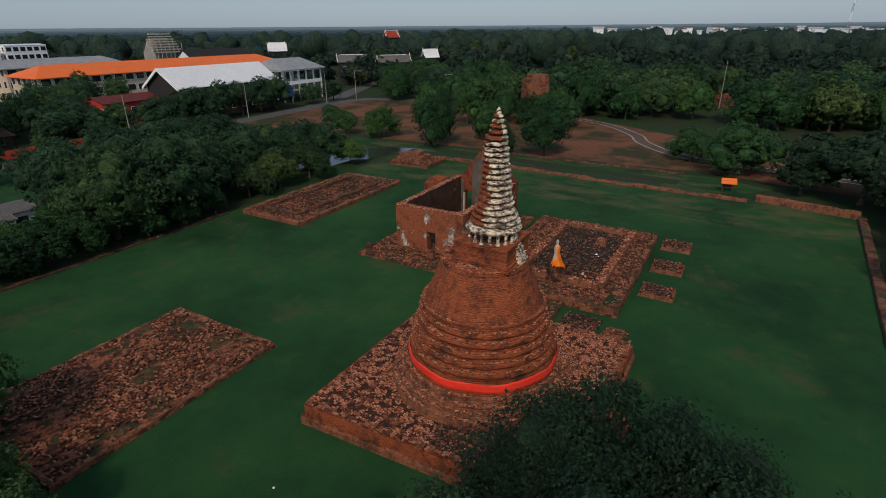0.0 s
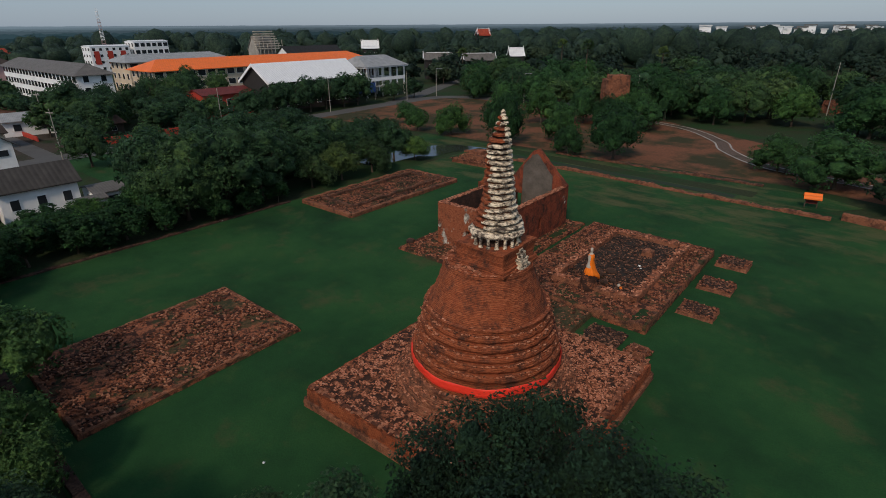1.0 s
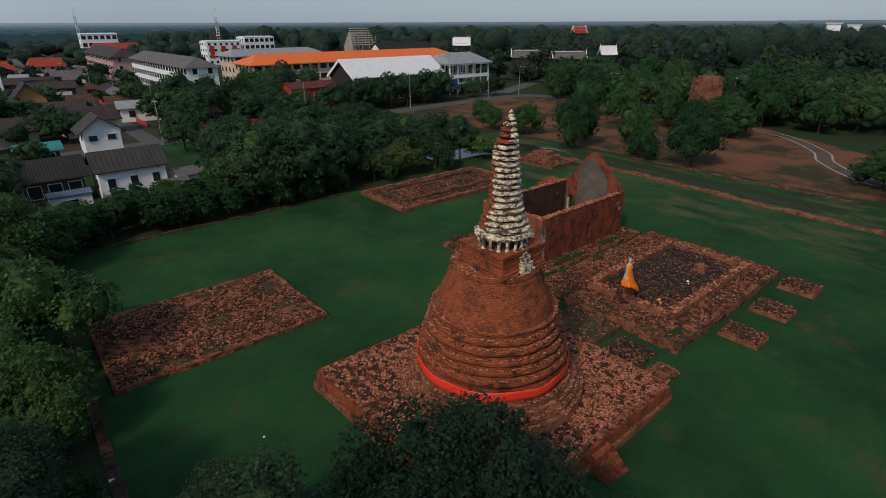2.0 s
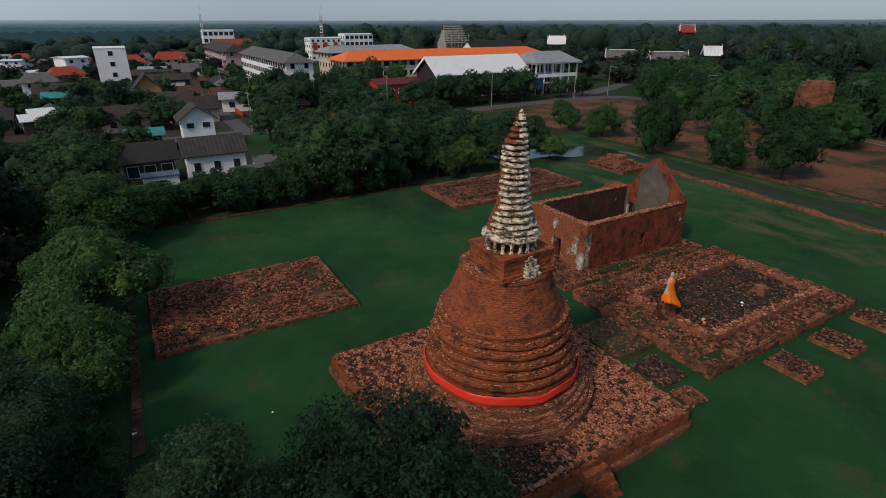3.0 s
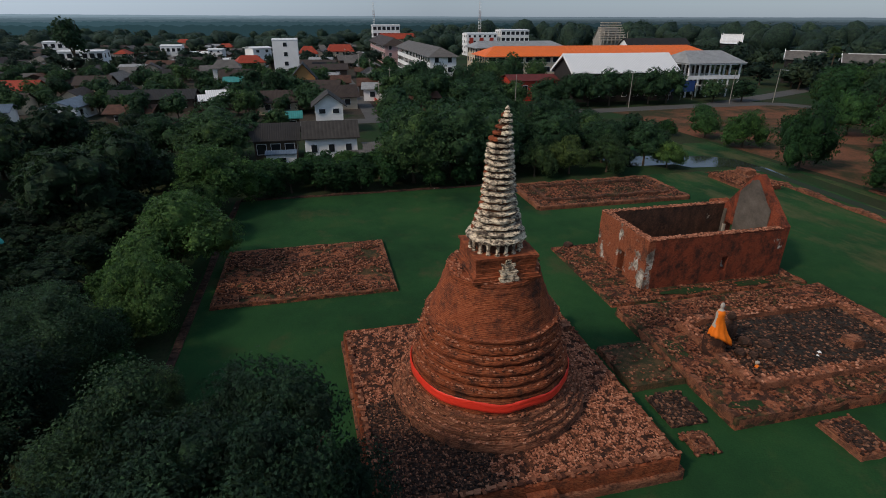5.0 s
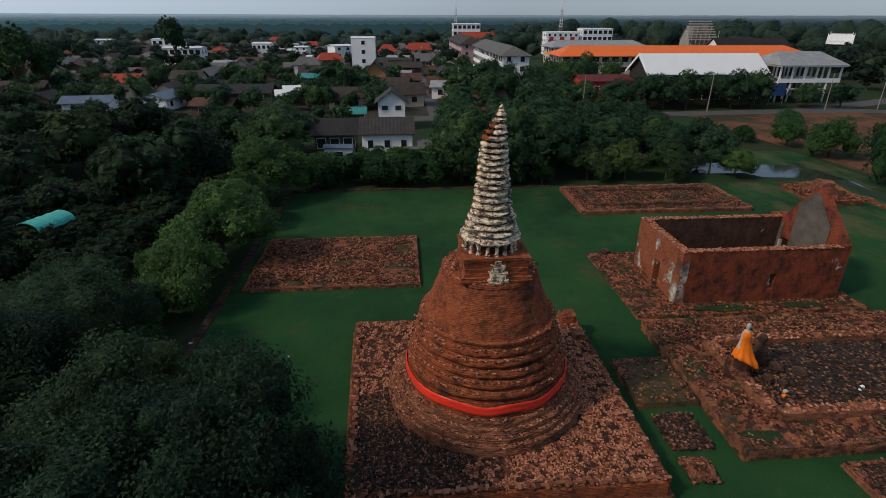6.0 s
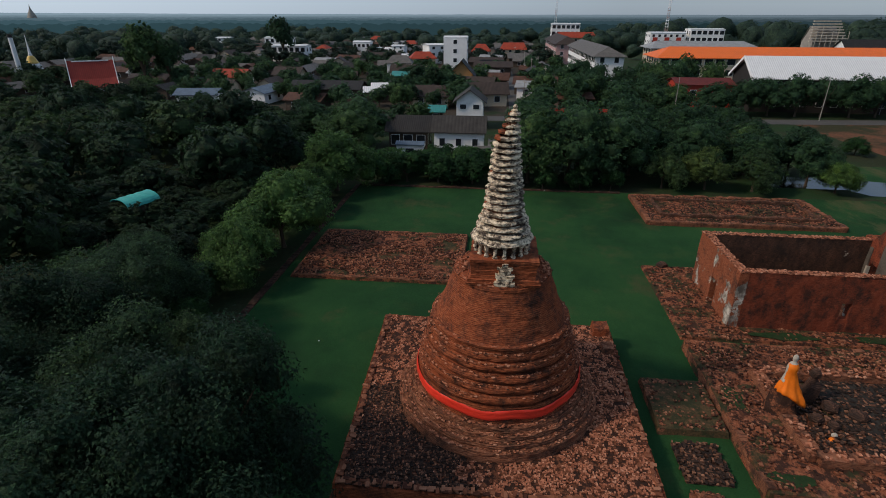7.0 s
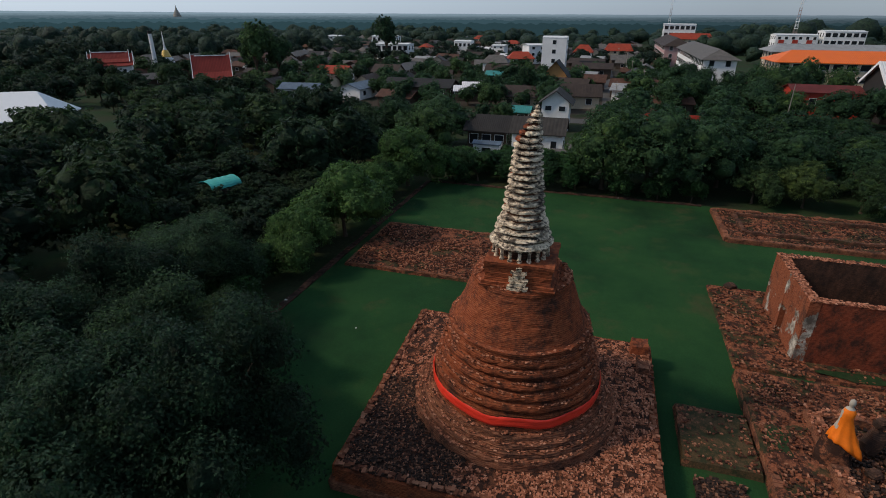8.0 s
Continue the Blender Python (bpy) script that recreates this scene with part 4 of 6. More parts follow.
def build_statue():
    """Seated figure in a robe: one plain mesh."""
    ped = part("statue_plinth", lathe([(0.85, 0.5), (0.78, 0.8), (0.68, 1.15), (0.6, 1.5), (0.54, 1.85), (0.45, 1.95)], 30, 0.12, 9.0), SPECKLE)
    ped.matrix_world = pose(-1.0, 16.4, 0.22)
    tagged(ped, "crumbled mound of red brick under the seated statue", "plinth")
    bm = lathe([(0.66, 1.95), (0.68, 2.05), (0.62, 2.2), (0.5, 2.4), (0.42, 2.6), (0.36, 2.8), (0.33, 3.05), (0.34, 3.3), (0.36, 3.5), (0.34, 3.66), (0.24, 3.8), (0.14, 3.88), (0.12, 3.95), (0.17, 4.03), (0.18, 4.14), (0.13, 4.28), (0.05, 4.35)], 44, 0.05, 5.0)
    for v in bm.verts:
        low = max(0.0, 3.3 - v.co.z)
        a = math.atan2(v.co.y, v.co.x)
        fold = 1 + 0.09 * low * math.sin(9 * a) + 0.2 * low * noise.noise(v.co * 2.2)
        trail = max(0.0, math.cos(a - radians(60))) ** 2 * low
        v.co.x, v.co.y = v.co.x * fold * 0.72 + 0.2 * trail, v.co.y * fold * 0.85 + 0.34 * trail
        v.co.z -= 0.4 * trail * low + 0.1
    ob = part("seated_statue", bm, ROBE)
    ob.data.materials.append(PALE_STONE)
    for p in ob.data.polygons:
        c = p.center
        if c.z > 3.72 or c.z > 2.5 and c.y + 0.3 * c.x < -0.25 + 0.06 * noise.noise(c * 2.5):
            p.material_index = 1
    ob.data.shade_smooth()
    ob.matrix_world = pose(-1.0, 16.4, 0.22)
    tagged(ob, "pale stone seated statue draped in bright orange cloth", "statue")


build_statue()


# ---- precinct walls ----
def build_precinct_walls():
    bm = bmesh.new()
    for i, (a, b) in enumerate((((-44, 55.2), (-20, 54.6)), ((-20, 54.6), (-5, 53.3)), ((-5, 53.3), (4.6, 52.7)), ((4.6, 52.7), (13.2, 52.3)))):
        ruin_wall(bm, a, b, 0.75, lambda s, k=i: 0.42 + 0.5 * noise.noise((s * 0.25 + 9 * k, 0, 0)), 0.2, 0.4, 100.0 + i * 0.3)
    tagged(part("precinct_wall", bm, BRICK_DARK), "low crumbling brick wall along the moat", "wall", kind="structure")
    bm = bmesh.new()
    ruin_wall(bm, (14.2, 53.4), (25.2, 51.0), 0.7, 0.95, 0.12, 0.5, 101.0)
    tagged(part("precinct_wall", bm, BRICK_DARK), "taller broken brick wall at the lawn's corner", "wall", kind="structure")
    bm = bmesh.new()
    ruin_wall(bm, (-30, 64.6), (4, 63.6), 0.8, lambda s: 0.3 + 0.3 * noise.noise((s * 0.22, 6, 0)), 0.2, 0.5, 105.0)
    tagged(part("precinct_wall", bm, BRICK_FLOOR), "sunken broken brick wall on the moat's far bank", "wall", kind="structure")
    bm = bmesh.new()
    ruin_wall(bm, (25.4, 50.8), (23.6, 18.0), 0.9, 0.4, 0.2, 0.5, 102.0)
    tagged(part("precinct_wall", bm, BRICK_FLOOR), "overgrown low brick wall beside the lawn", "wall", kind="structure")
    bm = bmesh.new()
    ruin_wall(bm, (-43.8, -19.3), (-6.0, -19.6), 0.6, lambda s: 0.2 + 0.25 * noise.noise((s * 0.25, 2, 0)), 0.15, 0.5, 103.0)
    # Black brick here also paints in the shade of the overhanging trees.
    tagged(part("precinct_wall", bm, BRICK_SOOT_SHADE), "low brick wall under the overhanging trees", "wall", kind="structure")
    bm = bmesh.new()
    ruin_wall(bm, (-43.9, 16.0), (-43.9, -19.0), 0.6, lambda s: 0.2 + 0.25 * noise.noise((s * 0.25, 4, 0)), 0.12, 0.5, 104.0)
    tagged(part("precinct_wall", bm, BRICK_SOOT_SHADE), "low brick edging between lawn and moat trees", "wall", kind="structure")


build_precinct_walls()


# ---- trees ----
def leaves(centres, normals, size, rng, long=1.1, wide=0.7):
    """Pointed leaf sprays as vertices and faces."""
    n = len(centres)
    t = np.cross(normals, rng.normal(size=(n, 3)))
    t /= np.linalg.norm(t, axis=1, keepdims=True) + 1e-9
    b = np.cross(normals, t)
    s = size * rng.uniform(0.6, 1.4, (n, 1))
    v = np.stack((centres + t * s * long, centres - t * s * 0.6 + b * s * wide, centres - t * s * 0.6 - b * s * wide), 1).reshape(-1, 3)
    return v, np.arange(3 * n).reshape(-1, 3)


def ico(level):
    bm = bmesh.new()
    bmesh.ops.create_icosphere(bm, subdivisions=level, radius=1)
    v = np.array([x.co[:] for x in bm.verts])
    f = np.array([[x.index for x in p.verts] for p in bm.faces])
    bm.free()
    return v, f


ICO1, ICO2 = ico(1), ico(2)


def crown_data(seed, h, r, low, blobs, count, size, airy=0.0, core=ICO1):
    """Clumps of leaves round a crown of height low..h and radius r."""
    rng = np.random.default_rng(seed)
    mid, half = (h + low) / 2, (h - low) / 2
    d = rng.normal(size=(blobs, 3))
    d /= np.linalg.norm(d, axis=1, keepdims=True)
    d[:, 2] = np.abs(d[:, 2]) * 1.6 - 0.75
    fine = count > 50000
    k = rng.uniform(0.42, 1.1, (blobs, 1)) if fine else rng.uniform(0.35, 0.78, (blobs, 1))
    cs = d * k * np.array([r, r, half]) + np.array([0, 0, mid])
    rs = (rng.uniform(0.14, 0.33, blobs) if fine else rng.uniform(0.3, 0.48, blobs)) * min(r, half * 1.25)
    cs, rs = np.vstack((cs, [[0, 0, mid]])), np.append(rs, 0.55 * min(r, half))
    w = rs ** 2 / (rs ** 2).sum()
    twigs = max(60, count // (14 if fine else 9))
    idx = rng.choice(len(rs), twigs, p=w)
    n = rng.normal(size=(twigs, 3))
    n[:, 2] += 0.35
    n /= np.linalg.norm(n, axis=1, keepdims=True)
    tp = cs[idx] + n * (rs[idx] * rng.uniform(0.82 - airy, 1.06 + airy * 0.4, twigs))[:, None]
    pick = rng.integers(0, twigs, count)
    n = n[pick]
    spread = (rs[idx] * (0.2 if fine else 0.12))[pick][:, None]
    p = tp[pick] + np.clip(rng.normal(size=(count, 3)), -1.7, 1.7) * spread * np.array([1, 1, 0.6])
    inside = np.zeros(count, bool)
    for c, q in zip(cs, rs):
        inside |= np.linalg.norm(p - c, axis=1) < q * (0.62 if fine else 0.78)
    p, n = p[~inside], n[~inside]
    nn = n + rng.normal(0, 0.55, n.shape) + np.array([0, 0, 0.35])
    nn /= np.linalg.norm(nn, axis=1, keepdims=True)
    v, f = leaves(p, nn, size, rng)
    vs, fs, at = [v], [f.tolist()], len(v)
    iv, jf = core
    for c, q in zip(cs, rs):
        wob = 1 + 0.18 * np.sin(iv @ rng.normal(0, 3, (3, 1)))
        vs.append(iv * wob * q * (0.66 - airy * 1.3) + c)
        fs.append((jf + at).tolist())
        at += len(iv)
    return np.concatenate(vs), sum(fs, [])


def trunk_data(seed, h, r, low):
    """A tapered trunk that forks into limbs."""
    rng = np.random.default_rng(seed)
    bm = bmesh.new()

    def tube(pts, radii):
        prev = None
        for (x, y, z), q in zip(pts, radii):
            ring = [bm.verts.new((x + q * math.cos(a * math.pi / 3), y + q * math.sin(a * math.pi / 3), z)) for a in range(6)]
            if prev:
                for i in range(6):
                    bm.faces.new((prev[i], prev[(i + 1) % 6], ring[(i + 1) % 6], ring[i]))
            prev = ring
        bm.faces.new(prev)
    q = 0.028 * h
    fork = max(low * 1.1, h * 0.25)
    tube([(0, 0, -0.1), (0.05 * q, 0, 0.3), (0.1, 0.05, fork)], [q * 1.5, q, q * 0.75])
    for i in range(6):
        a = i * 2.4 + rng.uniform(0, 0.5)
        e = rng.uniform(0.45, 0.75) * r
        top = fork + (h - fork) * rng.uniform(0.45, 0.8)
        tube([(0.1, 0.05, fork - 0.2), (0.1 + 0.4 * e * math.cos(a), 0.4 * e * math.sin(a), fork + (top - fork) * 0.45), (e * math.cos(a), e * math.sin(a), top)], [q * 0.6, q * 0.35, q * 0.1])
    return bm


def tree_kind(name, label, seed, h, r, low, blobs, count, size, mat, airy=0.0):
    t = thing(name, label, "tree")
    part("trunk", trunk_data(seed, h, r, low), BARK, t)
    v, f = crown_data(seed, h, r, low, blobs, count, size, airy, ICO2 if count > 15000 else ICO1)
    raw("crown", v, f, mat, t, True)
    t["h"], t["r"] = h, r
    return t


USED = set()


def plant(kind, x, y, h=None, r=None, turn=None, label=""):
    """Stand a tree of that kind at x, y: the first use moves the model itself, later ones copy it."""
    H, Rr = TREE_SIZE[kind.name.split(".")[0] + str(kind["seed"])]
    sz, sr = (h / H if h else 1.0), (r / Rr if r else (h / H if h else 1.0))
    m = pose(x, y, 0, 0, 0, random.uniform(0, 360) if turn is None else turn) @ Matrix.Diagonal((sr, sr, sz, 1))
    if kind.name not in USED:
        USED.add(kind.name)
        kind.matrix_basis = m
        return kind
    src_scale = kind.scale.copy()
    kind.scale = (1, 1, 1)
    ob = copy_thing(kind, m)
    kind.scale = src_scale
    if label:
        ob["label"] = label
    return ob


TREE_SIZE = {}


def kinds(name, label, seeds, h, r, low, blobs, count, size, mat, airy=0.0):
    out = []
    for s in seeds:
        t = tree_kind(name, label, s, h, r, low, blobs, count, size, mat, airy)
        t["seed"] = s
        TREE_SIZE[name + str(s)] = (h, r)
        out.append(t)
    return out


random.seed(11)
NEAR = kinds("shade_tree", "dark feathery shade tree with fine leaves beside the terrace", (1, 2), 10, 5, 1.6, 46, 60000, 0.086, LEAF_NEAR, 0.14)
ROUND = kinds("round_tree", "rounded light green tree beside the lawn", (3, 4), 7, 4.5, 0.6, 16, 21000, 0.12, LEAF_LIGHT)
HEDGE = kinds("bushy_tree", "bushy mid green tree behind the lawn's wall", (31, 32), 5, 4, 0.4, 14, 9000, 0.15, LEAF_MID)
BROAD = kinds("broad_tree", "broad dark green tree in the grove", (5, 6, 7), 11, 6, 1.6, 20, 9000, 0.22, LEAF)
GREEN = kinds("green_tree", "mid green spreading tree on the bare soil", (8, 9, 16), 9, 5.4, 0.3, 22, 12000, 0.18, LEAF_MID)
TALL = kinds("tall_tree", "tall dark tree above the roofs", (12,), 16, 5.5, 3.0, 18, 6000, 0.34, LEAF)
FAR_TREE = kinds("woodland_tree", "dark green tree at the edge of the woods", (21, 22, 23), 10, 5.5, 0.8, 10, 1700, 0.42, LEAF_HAZY)
GROVE = kinds("grove_tree", "dark green tree in the dense southern grove", (17, 18, 19), 9, 5, 1.0, 15, 4300, 0.275, LEAF_DEEP)
PALE = kinds("pale_tree", "pale grey-green tree among darker ones", (41, 42), 8, 5, 0.8, 18, 5200, 0.26, LEAF_PALE)
GLOBE = kinds("globe_tree", "rounded grey-green tree behind the low brick base", (44, 45), 7, 4.5, 0.4, 16, 14000, 0.14, LEAF_PALE)
TOWNSIDE = kinds("backyard_tree", "dark cool green tree far out among the roofs", (51, 52), 9, 5, 1.0, 12, 2200, 0.36, LEAF_HAZY)
LIGHTER = kinds("garden_tree", "dark green tree between the town's houses", (13, 14, 15), 9, 5, 1.0, 13, 3000, 0.31, LEAF)

for x, y, h, r in ((9.8, -12.0, 11.0, 4.7), (14.0, -12.0, 10.5, 4.4), (7.0, -17.2, 9.3, 4.4), (13.0, -17.5, 10.3, 4.8), (2.0, -17.6, 6.3, 3.0), (17.6, -14.0, 9.0, 3.8), (2.0, -24.0, 9.0, 4.5), (-5.0, -25.0, 8.0, 4.2), (9.0, -24.5, 9.5, 5.0)):
    plant(random.choice(NEAR), x, y, h, r)
for x, y, h, r in ((-14.0, -22.0, 6.0, 3.6), (-22.0, -21.4, 8.2, 5.2), (-31.5, -23.0, 5.6, 4.0), (-41.0, -21.4, 7.6, 5.4), (-47.2, 44.6, 4.3, 3.0)):
    plant(random.choice(ROUND), x, y, h, r)
for x, y, h, r in ((-47.0, 22.2, 5.3, 3.3), (-47.0, 27.8, 5.5, 3.5), (-46.8, 33.9, 5.7, 3.7)):
    plant(random.choice(GLOBE), x, y, h, r)
for x, y, h, r in ((-46.0, -17.0, 4.8, 3.8), (-46.2, -12.8, 4.5, 3.8), (-46.4, -8.4, 4.4, 3.8), (-46.4, -3.6, 4.6, 3.9), (-46.2, 0.6, 4.6, 3.6), (-50.5, -15.5, 4.0, 3.6), (-51.0, -10.5, 3.6, 3.6), (-51.0, -5.5, 3.6, 3.6), (-50.5, -0.5, 4.2, 3.8), (-54.5, -4.5, 3.6, 3.2), (-54.5, -9.0, 3.5, 3.2), (-9.5, -24.2, 3.6, 3.0), (-5.0, -22.6, 3.4, 2.8), (-17.5, -25.0, 4.2, 3.0), (-27.0, -24.0, 4.4, 3.2), (-36.0, -23.5, 4.4, 3.2), (-45.0, 6.0, 3.4, 2.4), (-45.2, 11.0, 3.2, 2.4), (-45.0, 15.0, 3.0, 2.2)):
    plant(random.choice(HEDGE), x, y, h, r)
for x, y, h, r in ((-47.5, 4, 10.0, 5.5), (-48, 9.5, 10.5, 5.8), (-49, 15, 9.5, 5.8), (-53, 19, 9, 5.5), (-55, 6, 11, 6), (-56, 12, 10, 6), (-54, 27, 8, 5), (-55, 36, 7, 4.6), (-60, 20, 10, 6), (-62, 30, 9, 6), (-57, -24, 8.5, 5.5), (-50, -29, 6, 4.5), (-65.6, -25, 9, 6.5), (-63, -31, 8, 5), (-9.0, -30.0, 6.0, 4.0),
                   (-90, 47, 4.6, 3.4), (-86, 42, 5.6, 4), (-80, 48, 4.0, 3.2), (-75, 45, 4.6, 3.4), (-68, 51, 4.4, 3.4), (-109.5, 50, 7.2, 4.8), (-109, 57, 8.4, 4.8), (-109.5, 63, 9.2, 5), (-109, 69, 9.2, 5), (-109.5, 75, 9.4, 5), (-109, 81, 9.2, 5), (-109.5, 87, 9.4, 5), (-108, 101, 6.4, 4.2), (-107.5, 110, 6.0, 4.2), (-112, 42, 6.5, 4.5), (-117, 36, 7.5, 5), (-125, 40, 8.8, 5), (-134, 44, 10.2, 5.4), (-141, 50, 11, 5.4), (-138, 36, 9, 5), (-147, 43, 10.5, 5), (-150, 56, 11, 5), (-146, 62, 10.5, 4.5), (-128, 24, 8.6, 5), (-138, 27, 9, 5), (-148, 22, 9, 5), (-118, 19, 8, 5), (-158, 26, 8.8, 4.5)):
    plant(random.choice(BROAD), x, y, h, r)
for x, y, h, r in ((-42, 64.5, 11, 4.5), (-20, 66.5, 9.5, 5.2), (-57, 67, 7, 4), (-28, 65, 5.5, 3), (-66, 66, 5, 3.2), (-34, 74, 8, 4), (12, 68, 8.5, 6), (4, 74, 6, 4), (-75, 72, 5, 3.2), (-70, 60, 3.4, 2.2), (-48, 90, 9, 5), (-26, 97, 7.5, 4.2), (-31.0, 98, 7.6, 3.8), (-35.5, 97.5, 7.4, 3.8), (-41, 98, 8.5, 4.5), (-30, 104, 8.5, 4.5), (-62, 96, 9, 5)):
    plant(random.choice(GREEN), x, y, h, r)
for x, y, h, r in ((26, 58, 10, 6.5), (33, 60, 12, 7), (38, 54, 12, 7), (32, 46, 8, 5), (31, 38, 8, 5), (30, 30, 8, 5), (40, 66, 11, 7), (21, 64, 8, 5), (29, 53, 9, 5.5), (19.5, 60, 6, 4)):
    plant(random.choice(GROVE), x, y, h, r, label="very dark spreading tree at the lawn's corner")

# ground that buildings, roads and lawn keep clear of trees: x0 y0 x1 y1
CLEAR = [(-73, -22, -43, 2), (-95, -14, -58, 3), (-104, -42, -94, 125), (-245, 26, -155, 44), (-134, 42, -106, 124), (-217, 46, -158, 143), (-113, -110, -94, -97), (-226, -26, -206, -8), (-100, 60, 30, 112),
         (-335, 60, -300, 134), (-66, 126, -44, 172), (-4, 128, 14, 160), (-252, 190, -205, 226), (-122, 172, -104, 188), (-262, 334, -236, 358), (-44, -20, 26, 62), (-64, -112, -33, -80), (-31, -45, -15, -33), (-20, -38, -2, -28), (-335, 1.5, -100, 5.5), (-248, 120, -205, 172)]


def scatter(box4, n, pick, hs, gap, label="", low_north=99.0):
    x0, y0, x1, y1 = box4
    done = []
    for _ in range(n * 6):
        x, y = random.uniform(x0, x1), random.uniform(y0, y1)
        if any(a - 2 < x < c + 2 and b - 2 < y < d + 2 for a, b, c, d in CLEAR) or any((x - p) ** 2 + (y - q) ** 2 < gap * gap for p, q in done):
            continue
        done.append((x, y))
        h = random.uniform(*hs) if y < 31 else min(low_north, random.uniform(*hs))
        plant(random.choice(pick), x, y, h, h * random.uniform(0.5, 0.66), label=label)
        if len(done) >= n:
            break


for x, y, h in ((-22.4, -37.9, 4.1), (-24.6, -36.6, 4.0), (-22.9, -39.8, 4.2), (-29.5, -36.5, 3.4), (-20.8, -40.5, 3.8), (-14.0, -33.5, 3.0), (-18.0, -34.0, 3.4), (-16.5, -38.5, 4.2), (-10.5, -33.5, 3.2), (-6.5, -31.0, 3.8), (-20.0, -31.0, 3.8), (-25.5, -31.5, 4.0), (-31.0, -31.0, 4.4), (-36.0, -30.0, 5.0), (-33.5, -36.5, 5.0), (-32.5, -42.0, 6.0), (-26.5, -44.5, 5.5), (-20.5, -44.5, 5.5), (-12.0, -28.6, 3.6), (-16.0, -29.0, 3.6)):
    plant(random.choice(GROVE), x, y, h, max(2.5, h * 0.75), label="low dark green tree round the teal shed")
scatter((-68, -100, 6, -31), 84, GROVE, (6.5, 11), 7.0, "dark green tree in the dense southern grove")
scatter((-98, -110, -68, -31), 30, GROVE, (3.8, 6.2), 7.0, "low dark green tree at the edge of the town")
scatter((-93, 3, -64, 45), 11, BROAD, (5, 8), 8, "", 5.2)
scatter((-64, 14, -50, 45), 7, BROAD, (7, 9.5), 6, "", 6.6)
scatter((-93, -30, -73, 0), 8, LIGHTER, (4, 6), 6)
scatter((-160, 10, -104, 60), 18, LIGHTER, (5, 8), 8)
scatter((-110, 112, 60, 175), 60, BROAD + GREEN, (8, 12), 9)
scatter((-150, -30, -106, -2), 16, LIGHTER, (4.5, 7.5), 6.0)
scatter((-215, -120, -104, 45), 118, LIGHTER, (4.2, 7.4), 7.2)
scatter((-340, -170, -215, 45), 135, TOWNSIDE, (4.2, 8.0), 7.5)
scatter((26, 60, 90, 130), 22, BROAD, (8, 12), 9)
scatter((-60, 112, 100, 180), 60, LIGHTER, (7, 12), 7.5)
for x, y, h in ((-243, 336, 16), (-237, 339, 15.6), (-250, 332, 15.6), (-257, 330, 15), (-109, 170, 10.2), (-103, 173, 9.6), (-115, 167, 9.4), (-128, 150, 9), (-135, 154, 9.2), (-121, 156, 9), (-140, 160, 9.4), (-143, 148, 8.6), (-126, 164, 9), (-222, 196, 10.5), (-230, 191, 10.5), (-215, 202, 10.5)):
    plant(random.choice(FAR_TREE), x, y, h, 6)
scatter((-95, 112, 80, 175), 22, PALE, (8, 12.5), 13, "pale grey-green tree among the northern woods")
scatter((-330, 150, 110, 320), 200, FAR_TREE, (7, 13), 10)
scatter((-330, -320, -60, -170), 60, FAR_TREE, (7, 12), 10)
scatter((-150, -180, -64, -113), 34, GROVE, (6.5, 9.5), 7, "dark green tree before the temple roofs")
for x, y, h in ((-95, -98, 7.6), (-98, -92, 7.4), (-91, -103, 7.4), (-103, -90, 7.6), (-89, -95, 7)):
    plant(random.choice(GROVE), x, y, h, 4.6, label="dark green tree before the temple hall")
for x, y, h in ((-131, -107, 22.5), (-244, -108, 24.5), (-139, -104, 17.5), (-128, -19, 10)):
    plant(TALL[0], x, y, h, h * 0.27)


def palm(x, y, h, seed):
    """A sugar palm: bare trunk and a round head of fan leaves."""
    rng = np.random.default_rng(seed)
    t = thing("palm_tree", "sugar palm with a round head of grey-green fan leaves", "palm", (x, y, 0))
    part("trunk", lathe([(0.32, 0), (0.2, h * 0.5), (0.17, h)], 8, 0.02, seed), BARK, t)
    vs, fs = [], []
    for i in range(46):
        a, e = rng.uniform(0, 6.283), rng.uniform(-0.6, 1.45)
        d = np.array([math.cos(a) * math.cos(e), math.sin(a) * math.cos(e), math.sin(e)])
        sd = np.array([-math.sin(a), math.cos(a), 0])
        up = np.cross(d, sd)
        c = np.array([0, 0, h]) + d * 1.1
        for k in range(9):
            g = -1.0 + k / 4
            q = d * math.cos(g) + sd * math.sin(g)
            n = len(vs)
            vs += [c, c + q * rng.uniform(1.0, 1.5) + up * 0.12, c + (d * math.cos(g + 0.2) + sd * math.sin(g + 0.2)) * 0.8 - up * 0.1]
            fs.append((n, n + 1, n + 2))
    raw("crown", [tuple(v) for v in vs], fs, LEAF_PALE, t)


for i, (x, y, h) in enumerate(((-67, 152, 15.5), (-90, 178, 15), (-44, 158, 13.5), (-118, 150, 12))):
    palm(x, y, h, 200 + i)


